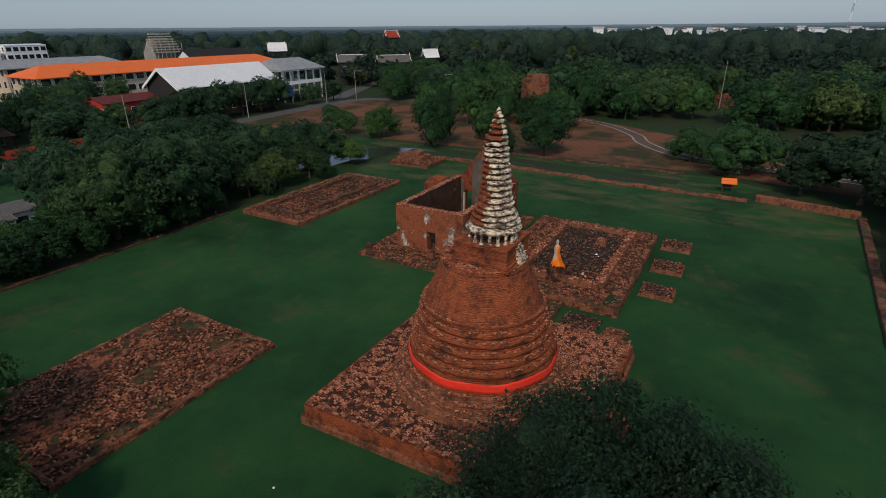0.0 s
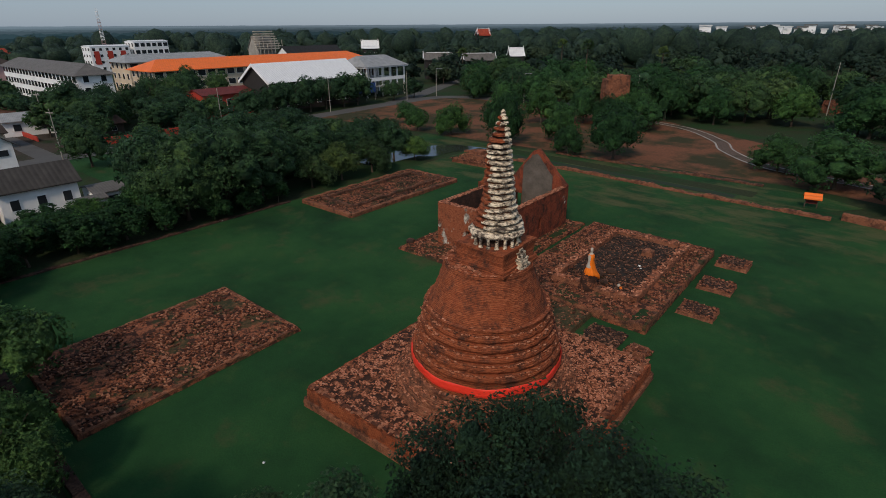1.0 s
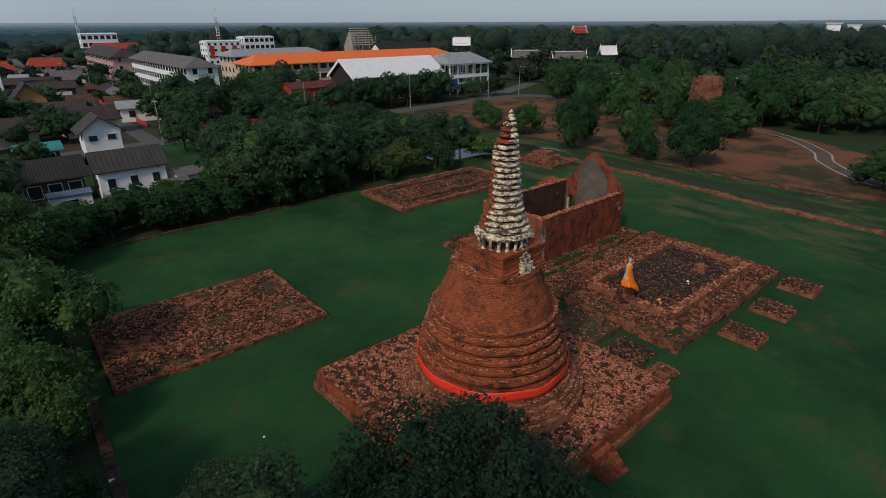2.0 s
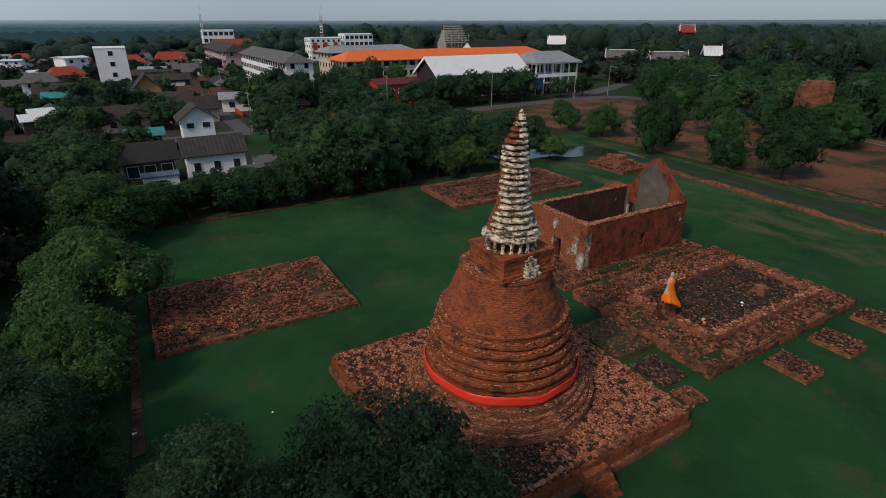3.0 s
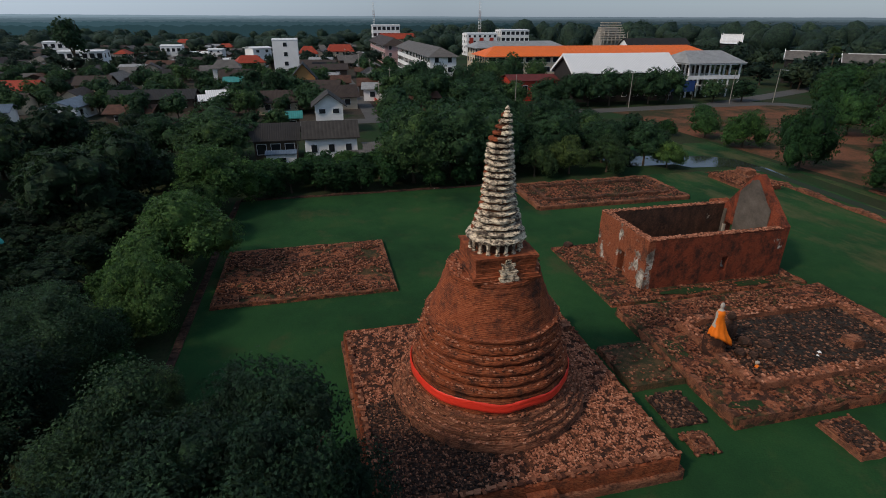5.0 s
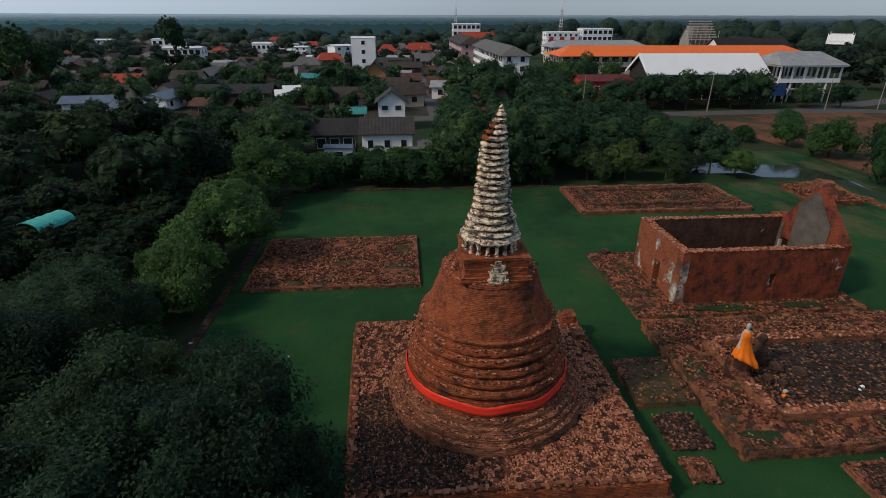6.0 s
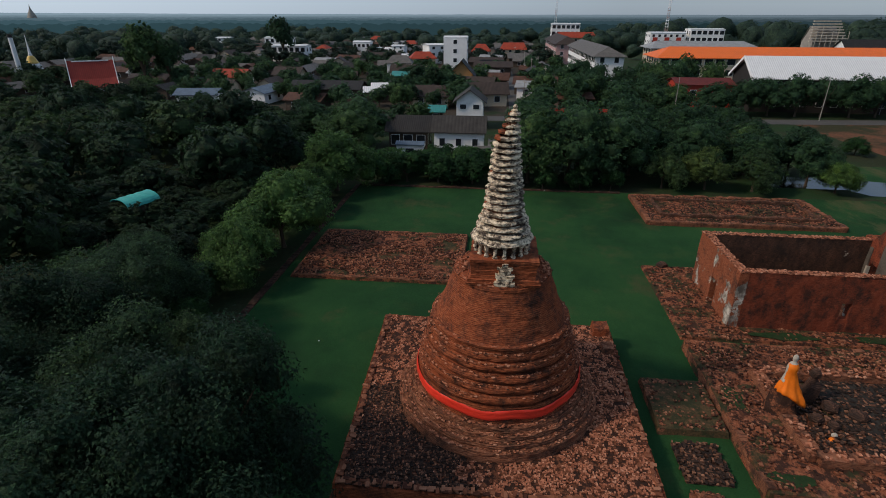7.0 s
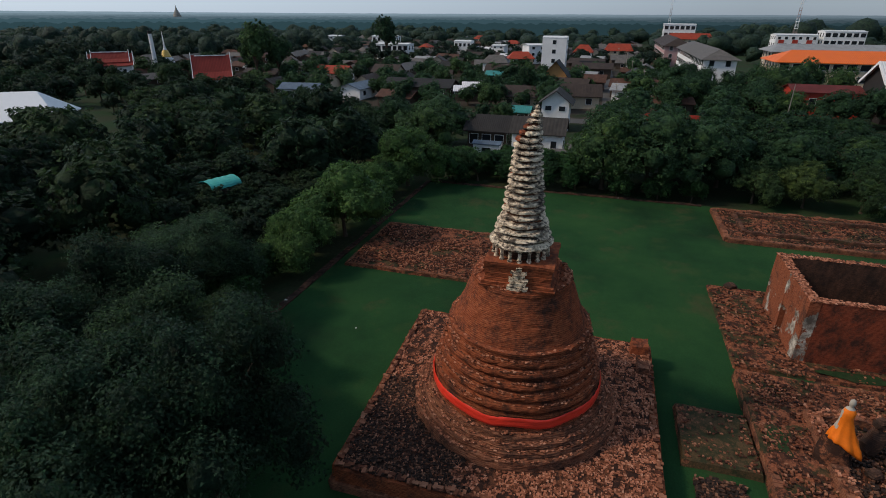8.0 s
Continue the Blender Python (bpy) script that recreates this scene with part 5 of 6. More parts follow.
def far_woods():
    """Woods out to the horizon: crowns in clumps, joined."""
    rng = np.random.default_rng(77)
    vs, fs, at = [], [], 0
    iv, jf = ICO2
    for _ in range(2300):
        a = radians(rng.uniform(-25, 160))
        d = math.sqrt(rng.uniform(300 ** 2, 640 ** 2))
        x, y = -math.sin(a) * d + 10, math.cos(a) * d
        if any(p - 7 < x < q + 7 and b - 7 < y < e + 7 for p, b, q, e in CLEAR):
            continue
        town = x < -100 and -170 < y < 45
        if town and (x > -330 or rng.random() < 0.45):
            continue
        h = (6 + 9 * rng.random() ** 1.6) * 0.75 if town else 6 + (15 if y > 120 else 7) * rng.random() ** 2.2
        r = max(rng.uniform(4, 9 if d > 330 else 5.5), h * 0.46)
        c = np.array([x, y, h * 0.55])
        wob = 1 + 0.22 * np.sin(iv @ rng.normal(0, 2.6, (3, 1)))
        vs.append(iv * wob * np.array([r, r, h * 0.5]) * 0.85 + c)
        fs += (jf + at).tolist()
        at += len(iv)
        nn = rng.normal(size=(130, 3))
        nn[:, 2] = np.abs(nn[:, 2])
        nn /= np.linalg.norm(nn, axis=1, keepdims=True)
        v, f = leaves(c + nn * np.array([r, r, h * 0.5]) * rng.uniform(0.75, 1.05, (130, 1)), nn + rng.normal(0, 0.4, nn.shape), 0.6, rng)
        vs.append(v)
        fs += (f + at).tolist()
        at += len(v)
    tagged(raw("far_woods", np.concatenate(vs), fs, LEAF_HAZY, None, True), "dark green woods stretching to the horizon", "woods", kind="stuff")


far_woods()


def horizon_ring(name, radius, base, high, col, seed, rough=0.0):
    """A glowing backdrop band with distance haze painted into its emission colour."""
    m = bpy.data.materials.new(name)
    m.use_nodes = True
    nt = m.node_tree
    nt.nodes.remove(nt.nodes["Principled BSDF"])
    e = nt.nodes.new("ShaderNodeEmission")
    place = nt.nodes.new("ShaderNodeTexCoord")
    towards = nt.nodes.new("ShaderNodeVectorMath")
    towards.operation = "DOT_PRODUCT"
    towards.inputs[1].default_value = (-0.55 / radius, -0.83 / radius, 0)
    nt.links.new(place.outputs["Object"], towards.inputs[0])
    # Haze brightening towards the south-west is painted into the emission.
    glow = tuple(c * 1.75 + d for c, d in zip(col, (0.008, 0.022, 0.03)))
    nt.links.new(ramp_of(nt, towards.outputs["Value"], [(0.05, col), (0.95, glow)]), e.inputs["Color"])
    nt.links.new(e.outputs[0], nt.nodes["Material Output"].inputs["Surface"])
    n, vs, fs = 2400, [], []
    for i in range(n):
        a = 2 * math.pi * i / n
        h = high * (0.8 + 0.02 * noise.noise((math.cos(a) * 9, math.sin(a) * 9, seed)) + 0.03 * noise.noise((math.cos(a) * 60, math.sin(a) * 60, seed)) + rough * (0.09 * noise.noise((math.cos(a) * radius / 6, math.sin(a) * radius / 6, seed)) + 0.04 * noise.noise((math.cos(a) * radius / 17, math.sin(a) * radius / 17, seed + 3))))
        vs += [(radius * math.cos(a), radius * math.sin(a), base), (radius * math.cos(a), radius * math.sin(a), base + h)]
        j = (i + 1) % n
        fs.append((2 * i, 2 * j, 2 * j + 1, 2 * i + 1))
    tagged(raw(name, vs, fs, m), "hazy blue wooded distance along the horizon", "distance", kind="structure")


# Emission gets paler and bluer with radius to paint thickening haze.
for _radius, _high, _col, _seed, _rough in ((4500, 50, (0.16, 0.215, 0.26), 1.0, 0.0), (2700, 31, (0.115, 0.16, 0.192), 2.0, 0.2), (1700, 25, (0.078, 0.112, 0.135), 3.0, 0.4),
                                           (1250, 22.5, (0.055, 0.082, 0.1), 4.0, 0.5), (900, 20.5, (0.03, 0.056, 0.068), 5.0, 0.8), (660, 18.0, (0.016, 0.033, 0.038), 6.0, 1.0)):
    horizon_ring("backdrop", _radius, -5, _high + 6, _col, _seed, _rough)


# ---- buildings ----
def roof_bm(W, L, eave, ridge, over=0.7, hip=0.0, th=0.16):
    """Pitched roof, ridge along y. hip: how far the ridge stops short of the ends."""
    bm = bmesh.new()
    w, l = W / 2 + over, L / 2 + over
    drop = (ridge - eave) / (W / 2) * over
    lo = [(-w, -l, eave - drop), (w, -l, eave - drop), (w, l, eave - drop), (-w, l, eave - drop)]
    hi = [(0, -l + hip, ridge), (0, l - hip, ridge)]
    top = [bm.verts.new((x, y, z + th)) for x, y, z in lo + hi]
    bot = [bm.verts.new((x, y, z)) for x, y, z in lo + hi]
    for a in ((1, 2, 5, 4), (3, 0, 4, 5)):
        bm.faces.new([top[i] for i in a])
        bm.faces.new([bot[i] for i in reversed(a)])
    if hip:
        for a in ((0, 1, 4), (2, 3, 5)):
            bm.faces.new([top[i] for i in a])
            bm.faces.new([bot[i] for i in reversed(a)])
        edges = ((0, 1), (1, 2), (2, 3), (3, 0))
    else:
        edges = ((1, 2), (3, 0), (0, 4), (4, 1), (2, 5), (5, 3))
    for i, j in edges:
        bm.faces.new((bot[i], bot[j], top[j], top[i]))
    return bm


def walls_bm(W, L, eave, ridge=None):
    bm = box_mesh(-W / 2, -L / 2, 0, W / 2, L / 2, eave)
    if ridge:
        for y in (-L / 2, L / 2):
            s = 0.2 if y < 0 else -0.2
            a = [bm.verts.new(p) for p in ((-W / 2, y, eave), (W / 2, y, eave), (0, y, ridge - 0.05))]
            b = [bm.verts.new((v.co.x, y + s, v.co.z)) for v in a]
            bm.faces.new(a if y < 0 else list(reversed(a)))
            bm.faces.new(list(reversed(b)) if y < 0 else b)
    return bm


def window(parent, x, y, z, w, h, side):
    """A framed pane on the wall whose outward side is +x, -x, +y or -y."""
    def slab(a, d0, d1, hw, z0, z1):
        s = 1 if side[0] == "+" else -1
        lo, hi = sorted((d0 * s, d1 * s))
        return box_mesh(x + lo, y - hw, z0, x + hi, y + hw, z1) if side[1] == "x" else box_mesh(x - hw, y + lo, z0, x + hw, y + hi, z1)
    fr = part("window", slab(0, -0.02, 0.08, w / 2 + 0.08, z - h / 2 - 0.08, z + h / 2 + 0.08), WHITE, parent)
    part("pane", slab(0, 0.06, 0.1, w / 2, z - h / 2, z + h / 2), GLASS, fr, "dark glass pane")


def house(name, label, at, rz, W, L, eave, ridge, roof, wall, hip=0.0, storeys=1, nx=3, ny=2, group="", over=0.7, roof_label="", wide=1.4, red=0, back=True):
    t = thing(name, label, "building" if name != "house" else "house", at, rz, group)
    part("wall", walls_bm(W, L, eave, None if hip else ridge), wall, t)
    part("roof", roof_bm(W, L, eave, ridge, over, hip), roof, t, roof_label)
    for i in range(red):
        part("red_panel", box_mesh(W / 2 + 0.12, -L / 2 + L * (i + 0.22) / red, eave * 0.3, W / 2 + 0.2, -L / 2 + L * (i + 0.62) / red, eave * 0.82), RED_PAINT, t, "red painted panel")
    sh = eave / storeys
    for s in range(storeys):
        zc, hh = sh * (s + 0.55), sh * (0.3 if wide < 1.1 else 0.42 if wide < 2 else 0.52)
        for i in range(nx):
            yy = -L / 2 + L * (i + 0.5) / nx
            window(t, W / 2, yy, zc, min(wide, L / nx * 0.72), hh, "+x")
            if back:
                window(t, -W / 2, yy, zc, min(wide, L / nx * 0.72), hh, "-x")
        for i in range(ny):
            xx = -W / 2 + W * (i + 0.5) / ny
            window(t, xx, -L / 2, zc, min(1.4, W / ny * 0.45), hh, "-y")
            window(t, xx, L / 2, zc, min(1.4, W / ny * 0.45), hh, "+y")
    return t


# Near-black colour paints in the shaded open gable and shaded temple walls.
SHADE_WALL = plain("painted_shade_wall", (0.03, 0.026, 0.024), 0.9, 0.3, 0.8)
BRIGHT_TEAL = plain("bright_teal_sheet", (0.07, 0.45, 0.38), 0.5, 0.3, 1.2)
TEMPLE_RED = tile_mat("temple_red_tile_roof", (0.3, 0.035, 0.022), 0.4, 0.6, 0.75)
DEEP_RED = tile_mat("deep_red_roof", (0.16, 0.025, 0.018))
BLUE_CLOTH = plain("blue_tarpaulin", (0.03, 0.07, 0.22), 0.6, 0.2, 1.0)
CANVAS = plain("white_canvas", (0.85, 0.85, 0.84), 0.6, 0.08, 0.4)
# the white houses behind the grove
house("shed", "white walled shed below the white house", (-59.5, -2.4, 0), 0, 2.0, 3.0, 1.9, 2.2, GREY_ROOF, WHITE, 0, 1, 1, 1, over=0.2)
house("house", "white two-storey house with a dark tiled gable roof", (-65.0, -6.8, 0), 0, 5.8, 8.2, 4.1, 6.0, OLD_ROOF, WHITE, 0, 1, 3, 2, over=0.5, wide=0.9)
house("shed", "flat grey lean-to beside the white house", (-62.5, 0.2, 0), 0, 5, 3.6, 2.2, 2.7, GREY_ROOF, WHITE, 0, 1, 1, 1, over=0.3)
house("house", "dark timber house with a low tiled roof", (-67, -15.6, 0), 0, 6, 6.6, 3.8, 5.6, DARK_ROOF, BARK, 0, 1, 3, 2)
house("shed", "white walled outbuilding under the timber house", (-60.6, -14.6, 0), 0, 2.4, 4.4, 2.2, 2.5, BLUE_ROOF, WHITE, 0, 1, 1, 1, over=0.2)
house("house", "white two-storey house with a grey gable roof", (-88, -6.3, 0), 90, 5.4, 6.0, 5.9, 7.9, OLD_ROOF, WHITE, 0, 2, 2, 2, over=0.8, wide=1.0)
# roofs that stand out in the town
OCHRE = plain("ochre_paint", (0.5, 0.26, 0.1), 0.8, 0.2, 0.6)
house("house", "ochre house with a steep carved dark gable", (-142, -11.8, 0), 90, 6.5, 8, 6.0, 9.6, DARK_ROOF, OCHRE, 0, 2, 1, 1, over=0.9)
house("shed", "long shed with a low teal metal roof", (-158, -31.3, 0), 0, 5, 9, 3.6, 4.6, TEAL_ROOF, GREY_WALL, 0, 1, 3, 1)
house("shed", "low shed with a faded green metal roof", (-91.5, -15.1, 0), 0, 4, 5.5, 2.9, 3.7, TEAL_ROOF, GREY_WALL, 0, 1, 2, 1)
for k in range(2):
    house("canopy", "curved white canopy over a yard", (-121.5 - 4.5 * k, -32.5 + 1.2 * k, 0), 12, 4.2, 9, 2.9 + 0.5 * k, 3.9 + 0.5 * k, WHITE_ROOF, GREY_WALL, 0, 1, 1, 1, over=0.5)
house("house", "white two-storey house with a flat roof and dark balcony", (-258, -109, 0), 0, 9, 18, 7.6, 8.1, WHITE_ROOF, WHITE, 0, 2, 6, 2, over=0.3, wide=2.0)
house("house", "small white two-storey house among low roofs", (-296, -80.5, 0), 0, 8, 10, 8.0, 8.6, WHITE_ROOF, WHITE, 0, 2, 4, 2, over=0.2)
house("house", "cream house with a red tiled roof by the street", (-298, 6.5, 0), 0, 9, 14, 5.0, 8.0, RED_ROOF, CREAM, 2.0, 2, 4, 2)
house("house", "white house with an orange hipped roof", (-275, -11, 0), 0, 9, 9, 5.2, 8.2, RED_ROOF, WHITE, 3.0, 2, 3, 2)
house("shed", "long dark shed with a sagging fibre cement roof", (-124, -48, 0), 0, 8, 19, 3.4, 5.0, DARK_ROOF, GREY_WALL, 0, 1, 4, 2)
house("shed", "long low shed with a white metal roof", (-298, -68, 0), 0, 6, 15, 3.6, 5.0, WHITE_ROOF, WHITE, 0, 1, 4, 2)
house("shed", "low workshop with a white metal roof", (-244, -41.5, 0), 20, 7, 13, 3.6, 5.0, WHITE_ROOF, GREY_WALL, 0, 1, 4, 2)
house("house", "low house with a bright red metal roof", (-152, -90, 0), 0, 8, 11, 3.2, 5.2, RED_ROOF, WHITE, 0, 1, 3, 2)
house("house", "white two-storey house far out in the town", (-345, -150, 0), 0, 9, 18, 8.4, 8.9, WHITE_ROOF, WHITE, 0, 2, 5, 2, over=0.2, wide=2.0)
SPECIAL = [(-182, -20), (-190, -13), (-192, -25), (-175, -12), (-142, -11.8), (-158, -31.3), (-122, -32), (-126, -31), (-258, -109), (-296, -80.5), (-298, 6.5), (-275, -11), (-124, -42), (-124, -54), (-298, -68), (-244, -41.5), (-152, -90), (-345, -150), (-140, -20)]
# hall with the white roof, the long orange roof, the grey roof
house("market_hall", "long hall with a white metal roof and dark gable", (-122.0, 77.2, 0), 0, 13.4, 32, 8.3, 12.5, WHITE_ROOF, SHADE_WALL, 0, 2, 9, 0, over=0.9)
hall = bpy.data.objects["market_hall"]
for sx in (-1, 1):
    bm = bmesh.new()
    a, b = Vector((sx * 7.6, 0, 7.75)), Vector((0, 0, 12.65))
    for y in (-16.95, -16.8):
        for p in (a, b, b - Vector((0, 0, 0.75)), a - Vector((0, 0, 0.75))):
            bm.verts.new((p.x, y, p.z + 0.1))
    bm.verts.ensure_lookup_table()
    for f in ((0, 1, 2, 3), (7, 6, 5, 4), (0, 4, 5, 1), (1, 5, 6, 2), (2, 6, 7, 3), (3, 7, 4, 0)):
        bm.faces.new([bm.verts[i] for i in f])
    part("bargeboard", bm, WHITE, hall, "white painted gable board")
house("annex", "low red annex in front of the white-roofed hall", (-125.5, 52.0, 0), 0, 9, 14, 5.6, 6.8, DEEP_RED, RED_PAINT, 0, 1, 5, 3, over=0.5)
house("school_hall", "long cream building under a bright orange metal roof", (-169, 95, 0), 0, 16, 89, 9.8, 12.4, ORANGE_ROOF, CREAM, 6.0, 3, 26, 5, over=1.2, wide=2.6)
house("school_block", "three-storey white school block with a grey hipped roof", (-203, 35.6, 0), 90, 9.4, 76, 9.8, 12.2, GREY_ROOF, WHITE, 5.0, 3, 22, 2, over=1.0, wide=2.6)
house("school_block", "three-storey pink school block with a brown hipped roof", (-290, 32, 0), 90, 11, 70, 9.6, 12.6, BROWN_ROOF, PINK, 5.0, 3, 20, 2, over=1.0, wide=2.6)
house("school_block", "cream block with a low grey roof behind the orange roof", (-206, 77, 0), 0, 16, 38, 10.8, 12.8, PALE_ROOF, CREAM, 4.0, 3, 10, 4, over=1.5, wide=2.6)
house("office_block", "long white office block far down the street", (-394, 45, 0), 0, 9, 20, 17.0, 17.5, WHITE_ROOF, WHITE, 0, 4, 6, 2, over=0.3, wide=2.6)
house("house", "broad house with a faded red roof below the office", (-372, 50, 0), 0, 9, 26, 9.0, 12.0, RED_ROOF, CREAM, 2.0, 2, 5, 2)
house("office_block", "white office block with red panels and flat roof", (-326, 97, 0), 0, 12, 20, 13.0, 13.5, WHITE_ROOF, WHITE, 0, 4, 6, 3, over=0.2, red=3)
house("office_block", "white office block with ribbon windows and a flat roof", (-326, 119, 0), 0, 12, 19, 15.0, 15.5, WHITE_ROOF, WHITE, 0, 4, 6, 3, over=0.2, wide=2.6)
house("tower_block", "plain white tower house rising over the roofs", (-204.2, -18.8, 0), 0, 8.5, 9.4, 13.8, 14.3, WHITE_ROOF, WHITE, 0, 4, 1, 2, over=0.1)


def temple_hall(label, at, rz, W, L, eave, ridge, roof, tiers=2, wall=None):
    """A temple hall: white walls, tiered saddle roof with lifted ridge ends, white gable boards and finials. Ridge along y."""
    t = thing("temple_hall", label, "temple", at, rz)
    part("wall", walls_bm(W * 0.86, L * 0.9, eave, ridge - 0.6), wall or WHITE, t)
    for k in range(tiers):
        l = L / 2 * (1 - 0.16 * k)
        z0, z1 = eave - 0.5 + (ridge - eave) * 0.3 * k, ridge - 0.55 * (tiers - 1 - k)
        w = W / 2 * (1.06 - 0.32 * k)
        bm = bmesh.new()
        rows = []
        for i in range(9):
            u = -1 + i / 4
            lift = 0.05 * (ridge - eave) * abs(u) ** 3
            rows.append([bm.verts.new((sx * w * q, u * l, z0 + (z1 - z0) * p + lift + d)) for d in (0.14, 0.0) for sx, q, p in ((-1, 1, 0), (-1, 0.55, 0.32), (0, 0, 1), (1, 0.55, 0.32), (1, 1, 0))])
        for p, q in zip(rows, rows[1:]):
            for j in range(4):
                bm.faces.new((p[j], p[j + 1], q[j + 1], q[j]))
                bm.faces.new((p[5 + j], q[5 + j], q[6 + j], p[6 + j]))
            bm.faces.new((p[0], q[0], q[5], p[5]))
            bm.faces.new((p[4], p[9], q[9], q[4]))
        for e in (rows[0], rows[-1]):
            for j in range(4):
                bm.faces.new((e[j], e[j + 1], e[6 + j], e[5 + j]))
        part("roof", bm, roof, t)
        for u in (-1, 1):
            bm = bmesh.new()
            lift = 0.05 * (ridge - eave)
            line = [(-w, z0), (-0.55 * w, z0 + (z1 - z0) * 0.32), (0, z1), (0.55 * w, z0 + (z1 - z0) * 0.32), (w, z0)]
            vs = [[bm.verts.new((x, u * (l + o), z + lift + d)) for x, z in line] for o, d in ((0.0, 0.3), (0.18, 0.3), (0.18, -0.12), (0.0, -0.12))]
            for j in range(4):
                for m in range(4):
                    bm.faces.new((vs[m][j], vs[m][j + 1], vs[(m + 1) % 4][j + 1], vs[(m + 1) % 4][j]))
            part("gable_board", bm, WHITE, t)
            bm = lathe([(0.16, 0), (0.12, 0.35), (0.03, 0.8)], 8)
            bmesh.ops.translate(bm, vec=(0, u * (l + 0.1), z1 + lift + 0.1), verts=bm.verts)
            part("finial", bm, WHITE, t)
    part("ridge_cap", box_mesh(-0.16, -L * 0.4, ridge + 0.1, 0.16, L * 0.4, ridge + 0.32), WHITE, t)
    for i in range(3):
        window(t, W * 0.43, -L * 0.28 + L * 0.28 * i, eave * 0.55, 1.0, eave * 0.4, "+x")


temple_hall("temple hall with a steep red tiled roof edged in white", (-105.5, -103.5, 0), 38, 8.4, 10.0, 5.4, 10.8, TEMPLE_RED, 1)
temple_hall("temple hall with an orange-red tiled roof and white ridge", (-123, -158, 0), 42, 8, 13, 6.0, 9.6, TEMPLE_RED, 2)
house("temple_hall", "dark-roofed temple hall behind the scaffold", (-214, 150, 0), 0, 10, 32, 10.0, 13.4, DARK_ROOF, WHITE, 0, 2, 8, 2)
temple_hall("temple hall with a steep white roof and upturned gables", (-236, 211, 0), -42, 6.5, 10.5, 10.4, 14.4, WHITE_ROOF, 2, SHADE_WALL)
temple_hall("small white-roofed temple pavilion above the trees", (-114, 182, 0), -36, 4.6, 6.6, 10.4, 13.2, WHITE_ROOF, 1, SHADE_WALL)
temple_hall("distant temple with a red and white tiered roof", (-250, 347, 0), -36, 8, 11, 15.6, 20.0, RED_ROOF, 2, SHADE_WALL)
temple_hall("low temple hall with a mossy grey roof and white ridge", (-146, 168, 0), -42, 6, 13, 8.6, 11.0, GREY_ROOF, 1, SHADE_WALL)
temple_hall("low temple hall with a mossy grey roof and white ridge", (-132, 180, 0), -38, 6, 15, 8.2, 10.6, GREY_ROOF, 1, SHADE_WALL)
house("house", "white-roofed open market tent behind the trees", (-49.0, -101.5, 0), 35, 11, 13, 4.6, 8.0, CANVAS, WHITE, 4.5, 1, 4, 3, over=1.5)


def barrel_shed():
    t = thing("shed", "small shed with a bright teal barrel roof among trees", "shed", (-24.0, -37.9, 0), 70)
    part("wall", box_mesh(-1.2, -1.55, 0, 1.2, 1.55, 3.6), GREY_WALL, t)
    bm = bmesh.new()
    rows = []
    for i in range(9):
        y = -1.85 + 3.7 * i / 8
        sag = 0.06 * (i % 2)
        rows.append([bm.verts.new((1.45 * math.cos(math.pi * k / 10), y, 3.5 + 0.75 * math.sin(math.pi * k / 10) - sag + d)) for d in (0.08, 0.0) for k in range(11)])
    for p, q in zip(rows, rows[1:]):
        for k in range(10):
            bm.faces.new((p[k], q[k], q[k + 1], p[k + 1]))
            bm.faces.new((p[11 + k], p[12 + k], q[12 + k], q[11 + k]))
        bm.faces.new((p[0], p[11], q[11], q[0]))
        bm.faces.new((p[10], q[10], q[21], p[21]))
    for e in (rows[0], rows[-1]):
        for k in range(10):
            bm.faces.new((e[k], e[k + 1], e[12 + k], e[11 + k]))
    part("roof", bm, BRIGHT_TEAL, t, "bright teal sheet roof")


barrel_shed()


def far_stupa():
    t = thing("white_stupa", "white stupa with a slender spire over the trees", "stupa", (-139, -150, 0))
    part("body", lathe([(2.3, 0), (2.3, 5.4), (2.6, 5.5), (2.6, 5.9), (2.1, 6.0), (2.1, 6.5), (2.35, 6.6), (2.35, 6.9), (1.8, 7.0), (1.8, 7.4)], 24), WHITE, t)
    part("bell", lathe([(1.75, 7.4), (1.8, 7.6), (1.45, 8.2), (1.2, 8.9), (0.95, 9.5), (0.6, 9.8)], 24), GOLD, t, "dull gilded bell")
    part("spire", lathe([(0.6, 9.8), (0.6, 10.3), (0.35, 10.4), (0.42, 10.6), (0.3, 11.2), (0.33, 11.35), (0.2, 12.6), (0.22, 12.7), (0.04, 16.2)], 16), WHITE, t)
    c = thing("chimney", "slender white chimney with a dark rim", "chimney", (-133.5, -150, 0))
    part("shaft", lathe([(0.8, 0), (0.6, 15.3)], 20), WHITE, c)
    part("rim", lathe([(0.66, 15.3), (0.66, 16.2)], 20), DARK_ROOF, c)


far_stupa()


def far_tower():
    """A tall tapering temple tower on the horizon."""
    t = thing("temple_tower", "tall tapering pale temple tower on the horizon", "temple", (-1021, -927, 0))
    part("base", lathe([(16, 0), (16, 10), (12, 10.5), (12, 15)], 24), CONCRETE, t)
    part("spire", lathe([(9, 15), (8, 20), (5.5, 26), (3, 31), (1.2, 36), (0.3, 42)], 24), CONCRETE, t)


far_tower()


